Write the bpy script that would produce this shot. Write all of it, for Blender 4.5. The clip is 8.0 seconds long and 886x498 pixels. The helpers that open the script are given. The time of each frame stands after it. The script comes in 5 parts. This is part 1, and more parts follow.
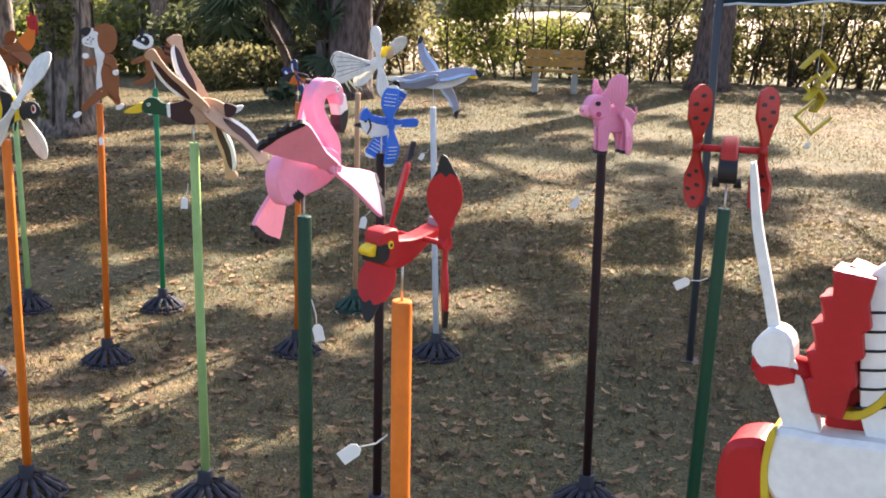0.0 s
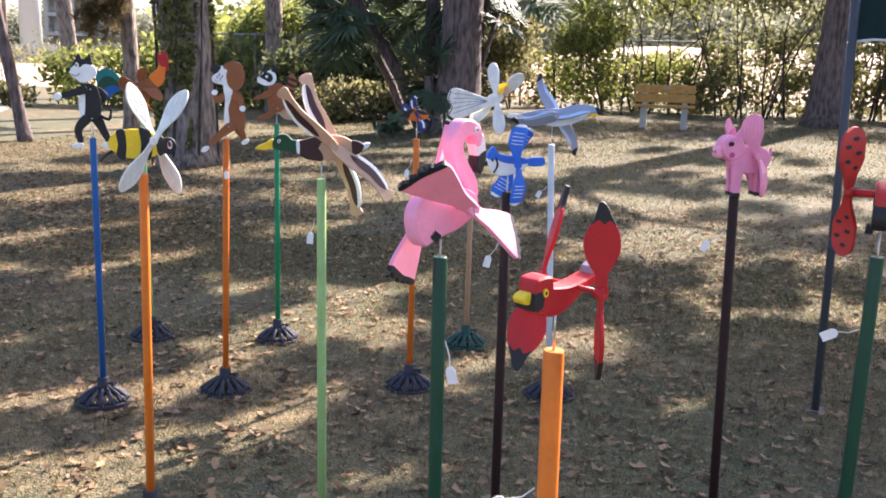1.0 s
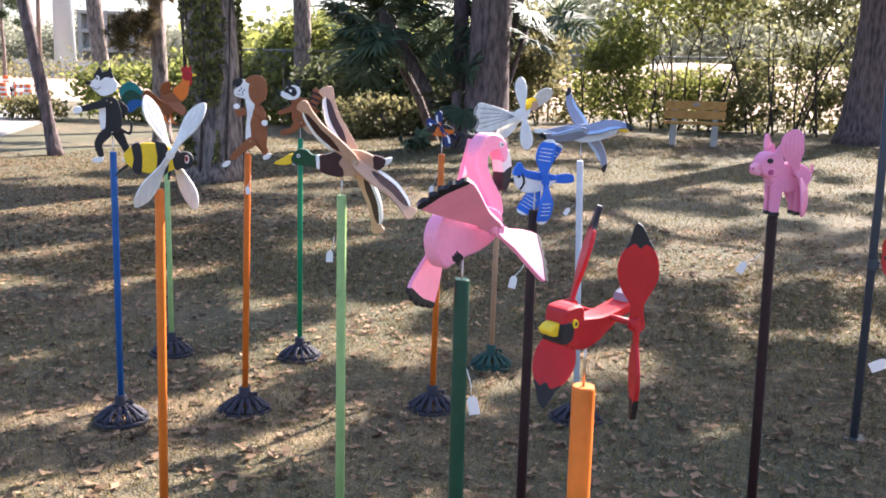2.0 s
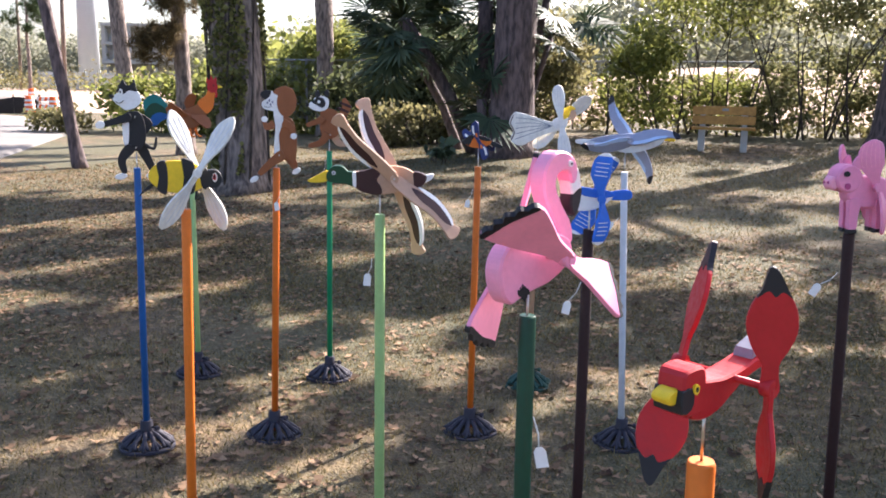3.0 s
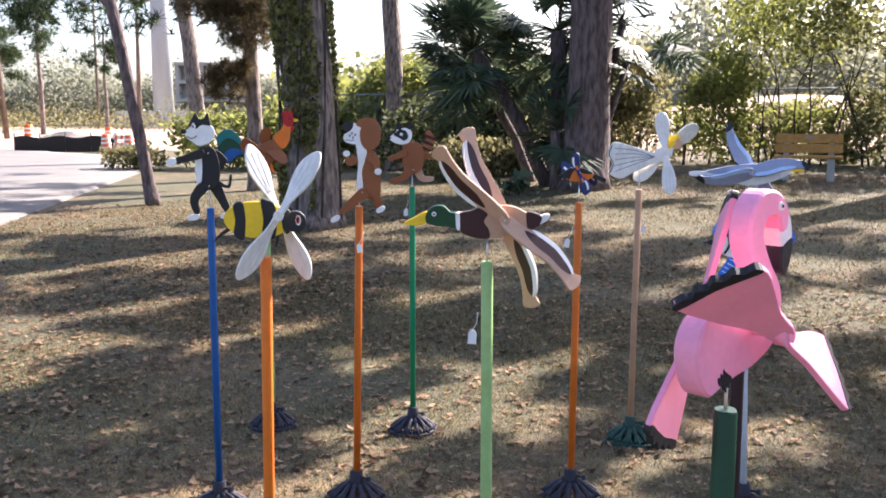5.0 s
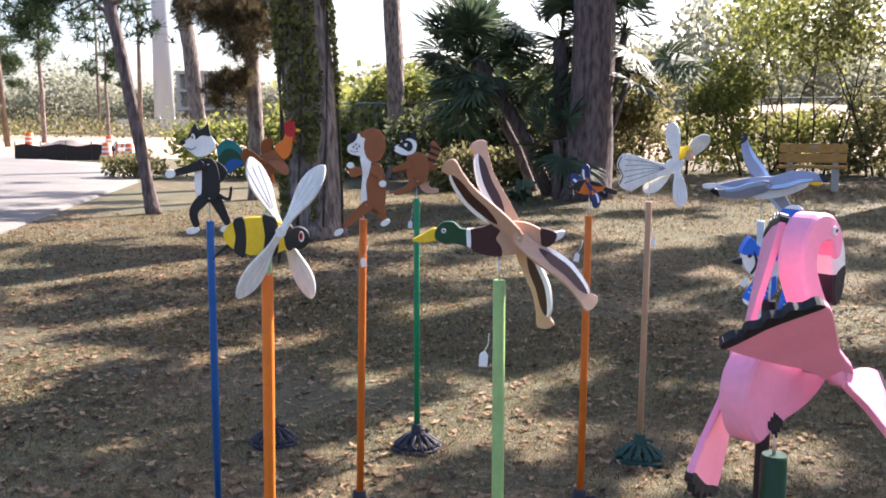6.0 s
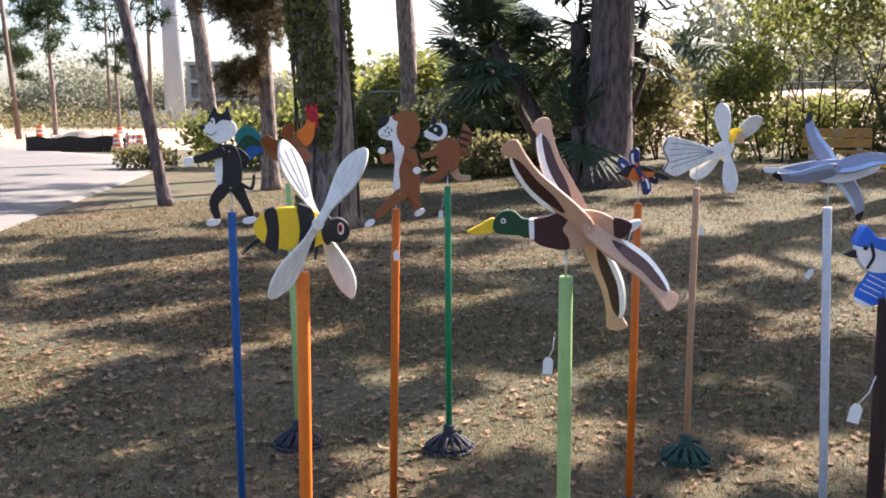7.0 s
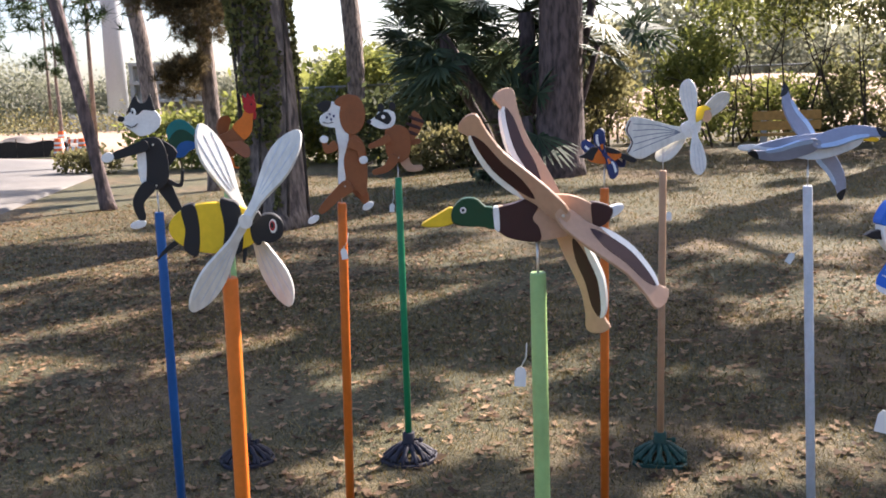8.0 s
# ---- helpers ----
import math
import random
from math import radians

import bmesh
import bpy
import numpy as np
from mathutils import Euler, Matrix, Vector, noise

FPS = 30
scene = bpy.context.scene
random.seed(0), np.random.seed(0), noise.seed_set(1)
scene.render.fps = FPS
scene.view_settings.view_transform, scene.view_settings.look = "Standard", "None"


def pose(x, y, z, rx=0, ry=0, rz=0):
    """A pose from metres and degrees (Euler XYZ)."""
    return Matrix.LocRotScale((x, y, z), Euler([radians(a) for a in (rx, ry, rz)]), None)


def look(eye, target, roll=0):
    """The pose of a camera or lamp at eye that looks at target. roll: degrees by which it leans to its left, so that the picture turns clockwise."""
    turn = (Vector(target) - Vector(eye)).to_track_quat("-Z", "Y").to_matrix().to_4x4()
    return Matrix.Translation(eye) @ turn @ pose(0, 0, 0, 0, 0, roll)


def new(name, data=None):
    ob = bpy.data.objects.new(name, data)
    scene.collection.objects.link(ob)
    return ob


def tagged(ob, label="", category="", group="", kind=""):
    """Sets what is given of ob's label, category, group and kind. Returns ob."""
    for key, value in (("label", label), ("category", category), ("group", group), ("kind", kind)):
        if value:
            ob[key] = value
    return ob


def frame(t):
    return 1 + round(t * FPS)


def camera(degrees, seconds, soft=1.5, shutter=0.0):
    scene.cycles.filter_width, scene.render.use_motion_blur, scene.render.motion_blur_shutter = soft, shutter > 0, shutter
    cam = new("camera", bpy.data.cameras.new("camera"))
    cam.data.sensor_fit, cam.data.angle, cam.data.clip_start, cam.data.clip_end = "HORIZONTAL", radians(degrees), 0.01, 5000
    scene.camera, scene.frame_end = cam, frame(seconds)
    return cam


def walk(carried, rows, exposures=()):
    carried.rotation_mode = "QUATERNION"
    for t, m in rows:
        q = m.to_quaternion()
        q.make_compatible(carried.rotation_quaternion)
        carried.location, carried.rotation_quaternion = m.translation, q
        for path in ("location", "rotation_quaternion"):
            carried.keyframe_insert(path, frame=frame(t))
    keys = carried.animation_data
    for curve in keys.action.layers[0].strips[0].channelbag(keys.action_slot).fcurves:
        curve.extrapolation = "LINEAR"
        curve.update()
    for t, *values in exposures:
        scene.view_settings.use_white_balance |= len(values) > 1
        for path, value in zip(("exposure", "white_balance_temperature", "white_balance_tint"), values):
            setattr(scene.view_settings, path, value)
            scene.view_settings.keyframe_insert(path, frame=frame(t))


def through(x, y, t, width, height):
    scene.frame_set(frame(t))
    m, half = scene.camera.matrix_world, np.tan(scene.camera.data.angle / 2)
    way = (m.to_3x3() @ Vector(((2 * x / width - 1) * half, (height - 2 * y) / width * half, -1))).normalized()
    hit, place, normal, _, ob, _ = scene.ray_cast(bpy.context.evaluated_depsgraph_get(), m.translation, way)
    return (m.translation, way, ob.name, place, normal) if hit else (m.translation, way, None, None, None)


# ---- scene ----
cam = camera(49.8, 8.0, soft=1.8)
PATH = [
    (0, (0.476, -0.474, 1.634), (0.066, 1.429, 1.174), 1.5),
    (0.5, (0.437, -0.466, 1.641), (-0.074, 1.419, 1.208), 2.4),
    (1, (0.396, -0.462, 1.644), (-0.22, 1.398, 1.247), 1.4),
    (1.5, (0.376, -0.431, 1.637), (-0.258, 1.418, 1.214), -0.1),
    (2, (0.369, -0.353, 1.633), (-0.303, 1.494, 1.267), 1.5),
    (2.2, (0.367, -0.315, 1.638), (-0.382, 1.507, 1.294), 1.5),
    (3.3, (0.181, -0.15, 1.636), (-0.49, 1.701, 1.283), -0.4),
    (3.5, (0.158, -0.126, 1.629), (-0.469, 1.741, 1.283), -1.6),
    (4, (0.124, -0.031, 1.629), (-0.577, 1.812, 1.29), -2.0),
    (4.5, (0.085, 0.064, 1.617), (-0.776, 1.839, 1.287), -0.7),
    (4.7, (0.041, 0.091, 1.617), (-0.821, 1.869, 1.303), -0.4),
    (5.8, (-0.097, 0.181, 1.626), (-0.906, 1.993, 1.38), -0.4),
    (6, (-0.088, 0.208, 1.626), (-0.939, 1.999, 1.358), -0.1),
    (6.5, (-0.133, 0.311, 1.599), (-1.077, 2.047, 1.292), -0.1),
    (7, (-0.291, 0.4, 1.599), (-1.161, 2.178, 1.309), -0.6),
    (7.5, (-0.378, 0.499, 1.581), (-1.15, 2.319, 1.282), -1.0),
    (8, (-0.413, 0.663, 1.558), (-1.195, 2.479, 1.255), -2.2),
]
# seconds, stops, kelvin, tint: the clip's own automatic exposure and white balance
EXPOSURE = [(0, 2.36, 6500, 16), (1.5, 2.43, 5860, 20), (3.5, 2.17, 5880, 20), (4.5, 2.2, 5880, 21), (6.5, 2.07, 5970, 20), (8, 1.87, 6080, 19)]
walk(cam, [(t, look(eye, target, roll)) for t, eye, target, roll in PATH], EXPOSURE)

# ---------- world, sun ----------
SUN_AZ, SUN_EL = radians(20.5), radians(36)
world = bpy.data.worlds.new("sky")
scene.world = world
world.use_nodes = True
wn = world.node_tree
sky = wn.nodes.new("ShaderNodeTexSky")
sky.sky_type, sky.sun_disc = "NISHITA", False
sky.sun_elevation, sky.sun_rotation = SUN_EL, SUN_AZ
sky.air_density, sky.dust_density, sky.ozone_density = 1.0, 2.5, 1.0
wn.links.new(sky.outputs[0], wn.nodes["Background"].inputs[0])
wn.nodes["Background"].inputs[1].default_value = 0.08
sun = new("sun", bpy.data.lights.new("sun", "SUN"))
sun.data.energy, sun.data.angle, sun.data.color = 5.0, radians(0.53), (1.0, 0.88, 0.72)
sun_dir = Vector((math.sin(SUN_AZ) * math.cos(SUN_EL), math.cos(SUN_AZ) * math.cos(SUN_EL), math.sin(SUN_EL)))
sun.matrix_world = look((0, 0, 30), Vector((0, 0, 30)) - sun_dir)


# ---------- materials ----------
def nodes_of(name):
    m = bpy.data.materials.new(name)
    m.use_nodes = True
    return m, m.node_tree.nodes, m.node_tree.links, m.node_tree.nodes["Principled BSDF"]


def ramp_of(nt, lk, src, stops):
    r = nt.new("ShaderNodeValToRGB")
    el = r.color_ramp.elements
    while len(el) < len(stops):
        el.new(0.5)
    for e, (p, c) in zip(el, stops):
        e.position, e.color = p, (*c, 1)
    lk.new(src, r.inputs[0])
    return r.outputs[0]


def noise_of(nt, lk, scale, detail=4, space="Object", stretch=None):
    tc = nt.new("ShaderNodeTexCoord")
    out = tc.outputs[space]
    if stretch:
        mp = nt.new("ShaderNodeMapping")
        mp.inputs["Scale"].default_value = stretch
        lk.new(out, mp.inputs[0])
        out = mp.outputs[0]
    n = nt.new("ShaderNodeTexNoise")
    n.inputs["Scale"].default_value, n.inputs["Detail"].default_value = scale, detail
    lk.new(out, n.inputs["Vector"])
    return n.outputs["Fac"]


def mix_of(nt, lk, fac, a, b, mode="MIX"):
    m = nt.new("ShaderNodeMix")
    m.data_type, m.blend_type = "RGBA", mode
    for sock, v in ((m.inputs["Factor"], fac), (m.inputs["A"], a), (m.inputs["B"], b)):
        if isinstance(v, (int, float)):
            sock.default_value = v
        elif isinstance(v, tuple):
            sock.default_value = (*v, 1)
        else:
            lk.new(v, sock)
    return m.outputs["Result"]


def bump_of(nt, lk, bsdf, height, strength, dist=0.01):
    b = nt.new("ShaderNodeBump")
    b.inputs["Strength"].default_value, b.inputs["Distance"].default_value = strength, dist
    lk.new(height, b.inputs["Height"])
    lk.new(b.outputs[0], bsdf.inputs["Normal"])


def paint(name, col, rough=0.42, vary=0.16, grain=(1, 1, 1)):
    """Brush-painted wood or pipe: streaks, faint blotches and tiny relief."""
    m, nt, lk, p = nodes_of(name)
    big = noise_of(nt, lk, 14, 3)
    fine = noise_of(nt, lk, 90, 3, stretch=grain)
    dark, light = tuple(c * (1 - vary) for c in col), tuple(min(1, c * (1 + vary * 0.6)) for c in col)
    c = ramp_of(nt, lk, big, [(0.3, dark), (0.7, light)])
    c = mix_of(nt, lk, 0.35, c, ramp_of(nt, lk, fine, [(0.35, dark), (0.65, light)]))
    lk.new(c, p.inputs["Base Color"])
    lk.new(ramp_of(nt, lk, fine, [(0.3, (rough - 0.08,) * 3), (0.7, (rough + 0.12,) * 3)]), p.inputs["Roughness"])
    p.inputs["Specular IOR Level"].default_value = 0.28
    bump_of(nt, lk, p, fine, 0.12, 0.002)
    return m


def leaf_mat(name, dark, light, through=0.45, rough=0.68):
    """Thin leaves: light passes through them; each differs a little."""
    m, nt, lk, p = nodes_of(name)
    geo = nt.new("ShaderNodeNewGeometry")
    c = ramp_of(nt, lk, geo.outputs["Random Per Island"], [(0.0, dark), (1.0, light)])
    lk.new(c, p.inputs["Base Color"])
    p.inputs["Roughness"].default_value = rough
    p.inputs["Specular IOR Level"].default_value = 0.2
    tr = nt.new("ShaderNodeBsdfTranslucent")
    lk.new(c, tr.inputs[0])
    mx = nt.new("ShaderNodeMixShader")
    mx.inputs[0].default_value = through
    lk.new(p.outputs[0], mx.inputs[1])
    lk.new(tr.outputs[0], mx.inputs[2])
    lk.new(mx.outputs[0], nt["Material Output"].inputs[0])
    return m


def bark_mat(name, dark, light, scale=6):
    m, nt, lk, p = nodes_of(name)
    plates = noise_of(nt, lk, scale, 6, stretch=(3, 3, 0.8))
    big = noise_of(nt, lk, 0.9, 3)
    c = ramp_of(nt, lk, plates, [(0.35, dark), (0.62, light)])
    c = mix_of(nt, lk, big, c, mix_of(nt, lk, 0.5, c, dark))
    lk.new(c, p.inputs["Base Color"])
    p.inputs["Roughness"].default_value = 0.9
    bump_of(nt, lk, p, plates, 0.9, 0.03)
    return m


def dirt_mat(name, stops, scale, rough=0.95, bump=0.5):
    m, nt, lk, p = nodes_of(name)
    big, fine = noise_of(nt, lk, scale, 5), noise_of(nt, lk, scale * 14, 6)
    c = ramp_of(nt, lk, big, stops)
    c = mix_of(nt, lk, 0.45, c, ramp_of(nt, lk, fine, stops))
    lk.new(c, p.inputs["Base Color"])
    p.inputs["Roughness"].default_value = rough
    bump_of(nt, lk, p, fine, bump, 0.03)
    return m


def lawn_mat():
    m, nt, lk, p = nodes_of("lawn")
    patch, mid, fine, bits = noise_of(nt, lk, 0.45, 4), noise_of(nt, lk, 4.5, 6), noise_of(nt, lk, 70, 6), noise_of(nt, lk, 19, 5)
    thatch = ramp_of(nt, lk, mid, [(0.34, (0.045, 0.028, 0.015)), (0.5, (0.13, 0.081, 0.039)), (0.66, (0.31, 0.2, 0.09))])
    green = ramp_of(nt, lk, fine, [(0.3, (0.025, 0.034, 0.012)), (0.7, (0.084, 0.1, 0.035))])
    c = mix_of(nt, lk, ramp_of(nt, lk, patch, [(0.32, (0.1,) * 3), (0.54, (0.9,) * 3)]), thatch, green)
    c = mix_of(nt, lk, 0.3, c, ramp_of(nt, lk, fine, [(0.32, (0.03, 0.022, 0.012)), (0.66, (0.17, 0.124, 0.07))]))
    c = mix_of(nt, lk, ramp_of(nt, lk, bits, [(0.55, (0.0,) * 3), (0.66, (0.4,) * 3)]), c, (0.28, 0.19, 0.1))
    c = mix_of(nt, lk, ramp_of(nt, lk, bits, [(0.33, (0.5,) * 3), (0.43, (0.0,) * 3)]), c, (0.04, 0.025, 0.013))
    lk.new(c, p.inputs["Base Color"])
    p.inputs["Roughness"].default_value = 0.95
    bump_of(nt, lk, p, fine, 0.8, 0.03)
    return m


WHITE = paint("white_paint", (0.78, 0.77, 0.74))
CREAM = paint("weathered_white_paint", (0.74, 0.72, 0.65), 0.55, 0.25, (1, 1, 0.3))
GREYW = paint("pale_grey_paint", (0.62, 0.64, 0.66))
GREY = paint("slate_grey_paint", (0.2, 0.22, 0.27))
BLACK = paint("black_paint", (0.018, 0.018, 0.02), 0.5)
BROWN_D = paint("dark_brown_paint", (0.04, 0.014, 0.014))
POLE_BR = paint("dark_brown_pole_paint", (0.024, 0.009, 0.009), 0.6)
BROWN = paint("russet_paint", (0.25, 0.085, 0.03))
TAN = paint("tan_paint", (0.5, 0.31, 0.2))
TANPOLE = paint("tan_pole_paint", (0.45, 0.27, 0.16))
YELLOW = paint("yellow_paint", (0.78, 0.52, 0.02))
GOLD = paint("mustard_paint", (0.55, 0.4, 0.03))
ORANGE = paint("orange_paint", (0.7, 0.17, 0.018), 0.42)
ORANGE2 = paint("burnt_orange_paint", (0.6, 0.14, 0.014), 0.4)
RED = paint("red_paint", (0.42, 0.016, 0.019), 0.42)
SCARLET = paint("scarlet_paint", (0.38, 0.027, 0.02), 0.45)
PINK = paint("pink_paint", (0.86, 0.32, 0.46), 0.4, 0.1)
PINK_P = paint("pale_pink_paint", (0.85, 0.35, 0.45), 0.45, 0.1)
PINK_PIG = paint("pig_pink_paint", (0.78, 0.27, 0.42), 0.45, 0.1)
MAGENTA = paint("magenta_paint", (0.42, 0.06, 0.18))
BLUE = paint("blue_paint", (0.012, 0.085, 0.27), 0.42)
BLUE_B = paint("bright_blue_paint", (0.03, 0.14, 0.58))
NAVY = paint("navy_paint", (0.015, 0.03, 0.12))
SLATE = paint("lavender_grey_paint", (0.27, 0.29, 0.38), 0.5)
SKYBLUE = paint("light_blue_paint", (0.4, 0.52, 0.72))
GREEN = paint("green_paint", (0.008, 0.21, 0.085), 0.38)
GREEN_D = paint("dark_green_paint", (0.006, 0.05, 0.026), 0.38)
GREEN_L = paint("light_green_paint", (0.3, 0.46, 0.17), 0.4)
TEAL = paint("teal_paint", (0.012, 0.16, 0.15))
MALLARD = paint("mallard_green_paint", (0.008, 0.055, 0.022), 0.35)
WHITEPOLE = paint("white_pole_paint", (0.6, 0.62, 0.66), 0.4)
RESIN = paint("slate_resin", (0.03, 0.028, 0.038), 0.62)
RESIN_G = paint("dark_green_resin", (0.02, 0.06, 0.045), 0.6)
CARD = paint("white_card", (0.75, 0.75, 0.73), 0.7, 0.06)
STRING = paint("white_string", (0.7, 0.68, 0.62), 0.8)
BENCHWOOD = paint("varnished_bench_wood", (0.43, 0.23, 0.06), 0.5, 0.3, (0.2, 1, 1))
CONCRETE = dirt_mat("concrete", [(0.3, (0.3, 0.28, 0.25)), (0.7, (0.46, 0.44, 0.4))], 6, 0.85, 0.2)
STEEL, snt, slk, sp = nodes_of("steel_rod")
sp.inputs["Metallic"].default_value, sp.inputs["Roughness"].default_value = 1.0, 0.35
slk.new(ramp_of(snt, slk, noise_of(snt, slk, 60), [(0.3, (0.45, 0.43, 0.4)), (0.7, (0.62, 0.6, 0.57))]), sp.inputs["Base Color"])
GALV, snt, slk, sp = nodes_of("galvanised_steel")
sp.inputs["Metallic"].default_value, sp.inputs["Roughness"].default_value = 0.7, 0.5
slk.new(ramp_of(snt, slk, noise_of(snt, slk, 20), [(0.3, (0.2, 0.21, 0.22)), (0.7, (0.34, 0.35, 0.36))]), sp.inputs["Base Color"])
TENTLEG = paint("grey_tent_leg", (0.055, 0.058, 0.066), 0.45)
CANOPY = paint("dark_green_canvas", (0.02, 0.045, 0.045), 0.8)
LAWN = lawn_mat()
BARK = bark_mat("pine_bark", (0.065, 0.05, 0.044), (0.33, 0.255, 0.21))
BARK_D = bark_mat("dark_bark", (0.048, 0.035, 0.035), (0.19, 0.135, 0.125))
STEM = bark_mat("shrub_stem", (0.022, 0.016, 0.012), (0.1, 0.075, 0.055), 14)
LEAF_D = leaf_mat("dark_leaves", (0.04, 0.05, 0.022), (0.14, 0.155, 0.065), 0.5)
LEAF_M = leaf_mat("green_leaves", (0.09, 0.1, 0.042), (0.26, 0.25, 0.115), 0.62)
LEAF_Y = leaf_mat("yellow_green_leaves", (0.11, 0.13, 0.03), (0.3, 0.31, 0.085), 0.55)
LEAF_O = leaf_mat("olive_leaves", (0.1, 0.096, 0.04), (0.28, 0.25, 0.11), 0.6)
NEEDLE = leaf_mat("pine_needles", (0.016, 0.032, 0.012), (0.07, 0.1, 0.035), 0.3)
NEEDLE_B = leaf_mat("browning_pine_needles", (0.055, 0.044, 0.022), (0.18, 0.135, 0.065), 0.4)
PALM = leaf_mat("palm_fronds", (0.036, 0.056, 0.034), (0.115, 0.155, 0.09), 0.26, 0.55)
IVY = leaf_mat("ivy_leaves", (0.06, 0.068, 0.022), (0.32, 0.3, 0.1), 0.5)
DEAD = leaf_mat("fallen_leaves", (0.03, 0.015, 0.008), (0.36, 0.235, 0.135), 0.2, 0.8)
BLADE = leaf_mat("grass_blades", (0.03, 0.036, 0.011), (0.28, 0.205, 0.08), 0.35, 0.7)
# Distance haze is put into this leaf colour: paler than nearer foliage.
HAZED_LEAF = leaf_mat("haze_paled_leaves", (0.21, 0.22, 0.15), (0.3, 0.3, 0.21), 0.5)
ROAD = dirt_mat("pale_asphalt", [(0.3, (0.11, 0.102, 0.092)), (0.7, (0.18, 0.167, 0.15))], 0.7, 0.9, 0.3)
SAND = dirt_mat("sandy_clay", [(0.3, (0.3, 0.19, 0.125)), (0.7, (0.45, 0.33, 0.23))], 0.25)
MOUND = dirt_mat("grey_soil", [(0.3, (0.16, 0.13, 0.11)), (0.7, (0.34, 0.29, 0.24))], 0.8)
SILT = paint("dusty_black_silt_cloth", (0.05, 0.045, 0.042), 0.8, 0.3)
BARREL = paint("orange_plastic", (0.75, 0.13, 0.02), 0.45)
UTIL = bark_mat("weathered_pole", (0.1, 0.075, 0.06), (0.22, 0.17, 0.13), 3)
MONO = paint("pale_grey_steel", (0.42, 0.44, 0.46), 0.55)


# ---------- mesh helpers ----------
def part(name, bm, material, parent=None, label=""):
    me = bpy.data.meshes.new(name)
    bm.to_mesh(me)
    bm.free()
    me.materials.append(material)
    ob = new(name, me)
    ob.parent = parent
    if label:
        tagged(ob, label)
    return ob


def mesh_part(name, verts, faces, material, parent=None, label="", smooth=False):
    """A mesh from numpy arrays: verts N x 3, faces M x 3 or M x 4."""
    verts, faces = np.asarray(verts, np.float32), np.asarray(faces, np.int32)
    me = bpy.data.meshes.new(name)
    me.vertices.add(len(verts))
    me.vertices.foreach_set("co", verts.ravel())
    k = faces.shape[1]
    me.loops.add(faces.size)
    me.loops.foreach_set("vertex_index", faces.ravel())
    me.polygons.add(len(faces))
    me.polygons.foreach_set("loop_start", np.arange(0, faces.size, k, dtype=np.int32))
    if smooth:
        me.polygons.foreach_set("use_smooth", np.ones(len(faces), bool))
    me.update(calc_edges=True)
    me.materials.append(material)
    ob = new(name, me)
    ob.parent = parent
    if label:
        tagged(ob, label)
    return ob


def thing(name, at, yaw=0.0, label="", category="", group="", kind=""):
    ob = new(name)
    ob.empty_display_size = 0.1
    ob.matrix_basis = pose(*at, 0, 0, yaw)
    return tagged(ob, label, category, group, kind)


def smooth_loop(pts, n=5):
    """A closed Catmull-Rom curve through the points."""
    p, out = [Vector(q) for q in pts], []
    for i in range(len(p)):
        a, b, c, d = p[i - 1], p[i], p[(i + 1) % len(p)], p[(i + 2) % len(p)]
        for k in range(n):
            t = k / n
            out.append(0.5 * (2 * b + (c - a) * t + (2 * a - 5 * b + 4 * c - d) * t * t + (3 * b - a - 3 * c + d) * t**3))
    return out


def oval(cx, cz, rx, rz, turn=0, n=10):
    c, s = math.cos(radians(turn)), math.sin(radians(turn))
    ring = [(rx * math.cos(2 * math.pi * k / n), rz * math.sin(2 * math.pi * k / n)) for k in range(n)]
    return [(cx + x * c - z * s, cz + x * s + z * c) for x, z in ring]


def plank_bm(pts, thick, y=0.0, curve=5, bevel=1.5):
    """A sawn board in the x-z plane; outline and thickness in millimetres."""
    loop = smooth_loop(pts, curve) if curve else [Vector(q) for q in pts]
    bm = bmesh.new()
    front = [bm.verts.new((v[0] / 1000, (y - thick / 2) / 1000, v[1] / 1000)) for v in loop]
    back = [bm.verts.new((v[0] / 1000, (y + thick / 2) / 1000, v[1] / 1000)) for v in loop]
    rims = [bm.faces.new(front), bm.faces.new(back[::-1])]
    for i in range(len(loop)):
        j = (i + 1) % len(loop)
        bm.faces.new((front[j], front[i], back[i], back[j]))
    bmesh.ops.recalc_face_normals(bm, faces=bm.faces)
    if bevel:
        edges = {e for f in rims for e in f.edges}
        bmesh.ops.bevel(bm, geom=list(edges), offset=bevel / 1000, segments=1, affect="EDGES", clamp_overlap=True)
    return bm


def board(parent, name, pts, thick, material, y=0.0, curve=5, bevel=1.5, label=""):
    return part(name, plank_bm(pts, thick, y, curve, bevel), material, parent, label)


def limb(parent, name, pts, widths, thick, material, y=0.0, label=""):
    """A board cut along a bent centre line, rounded at its end."""
    p = [Vector(q) for q in pts]
    left, right = [], []
    for i, q in enumerate(p):
        d = (p[min(i + 1, len(p) - 1)] - p[max(i - 1, 0)]).normalized()
        n = Vector((-d[1], d[0])) * widths[i] / 2
        left.append(q + n), right.append(q - n)
    d = (p[-1] - p[-2]).normalized() * widths[-1] * 0.4
    return board(parent, name, left + [p[-1] + d] + right[::-1], thick, material, y, 4, 1.2, label)


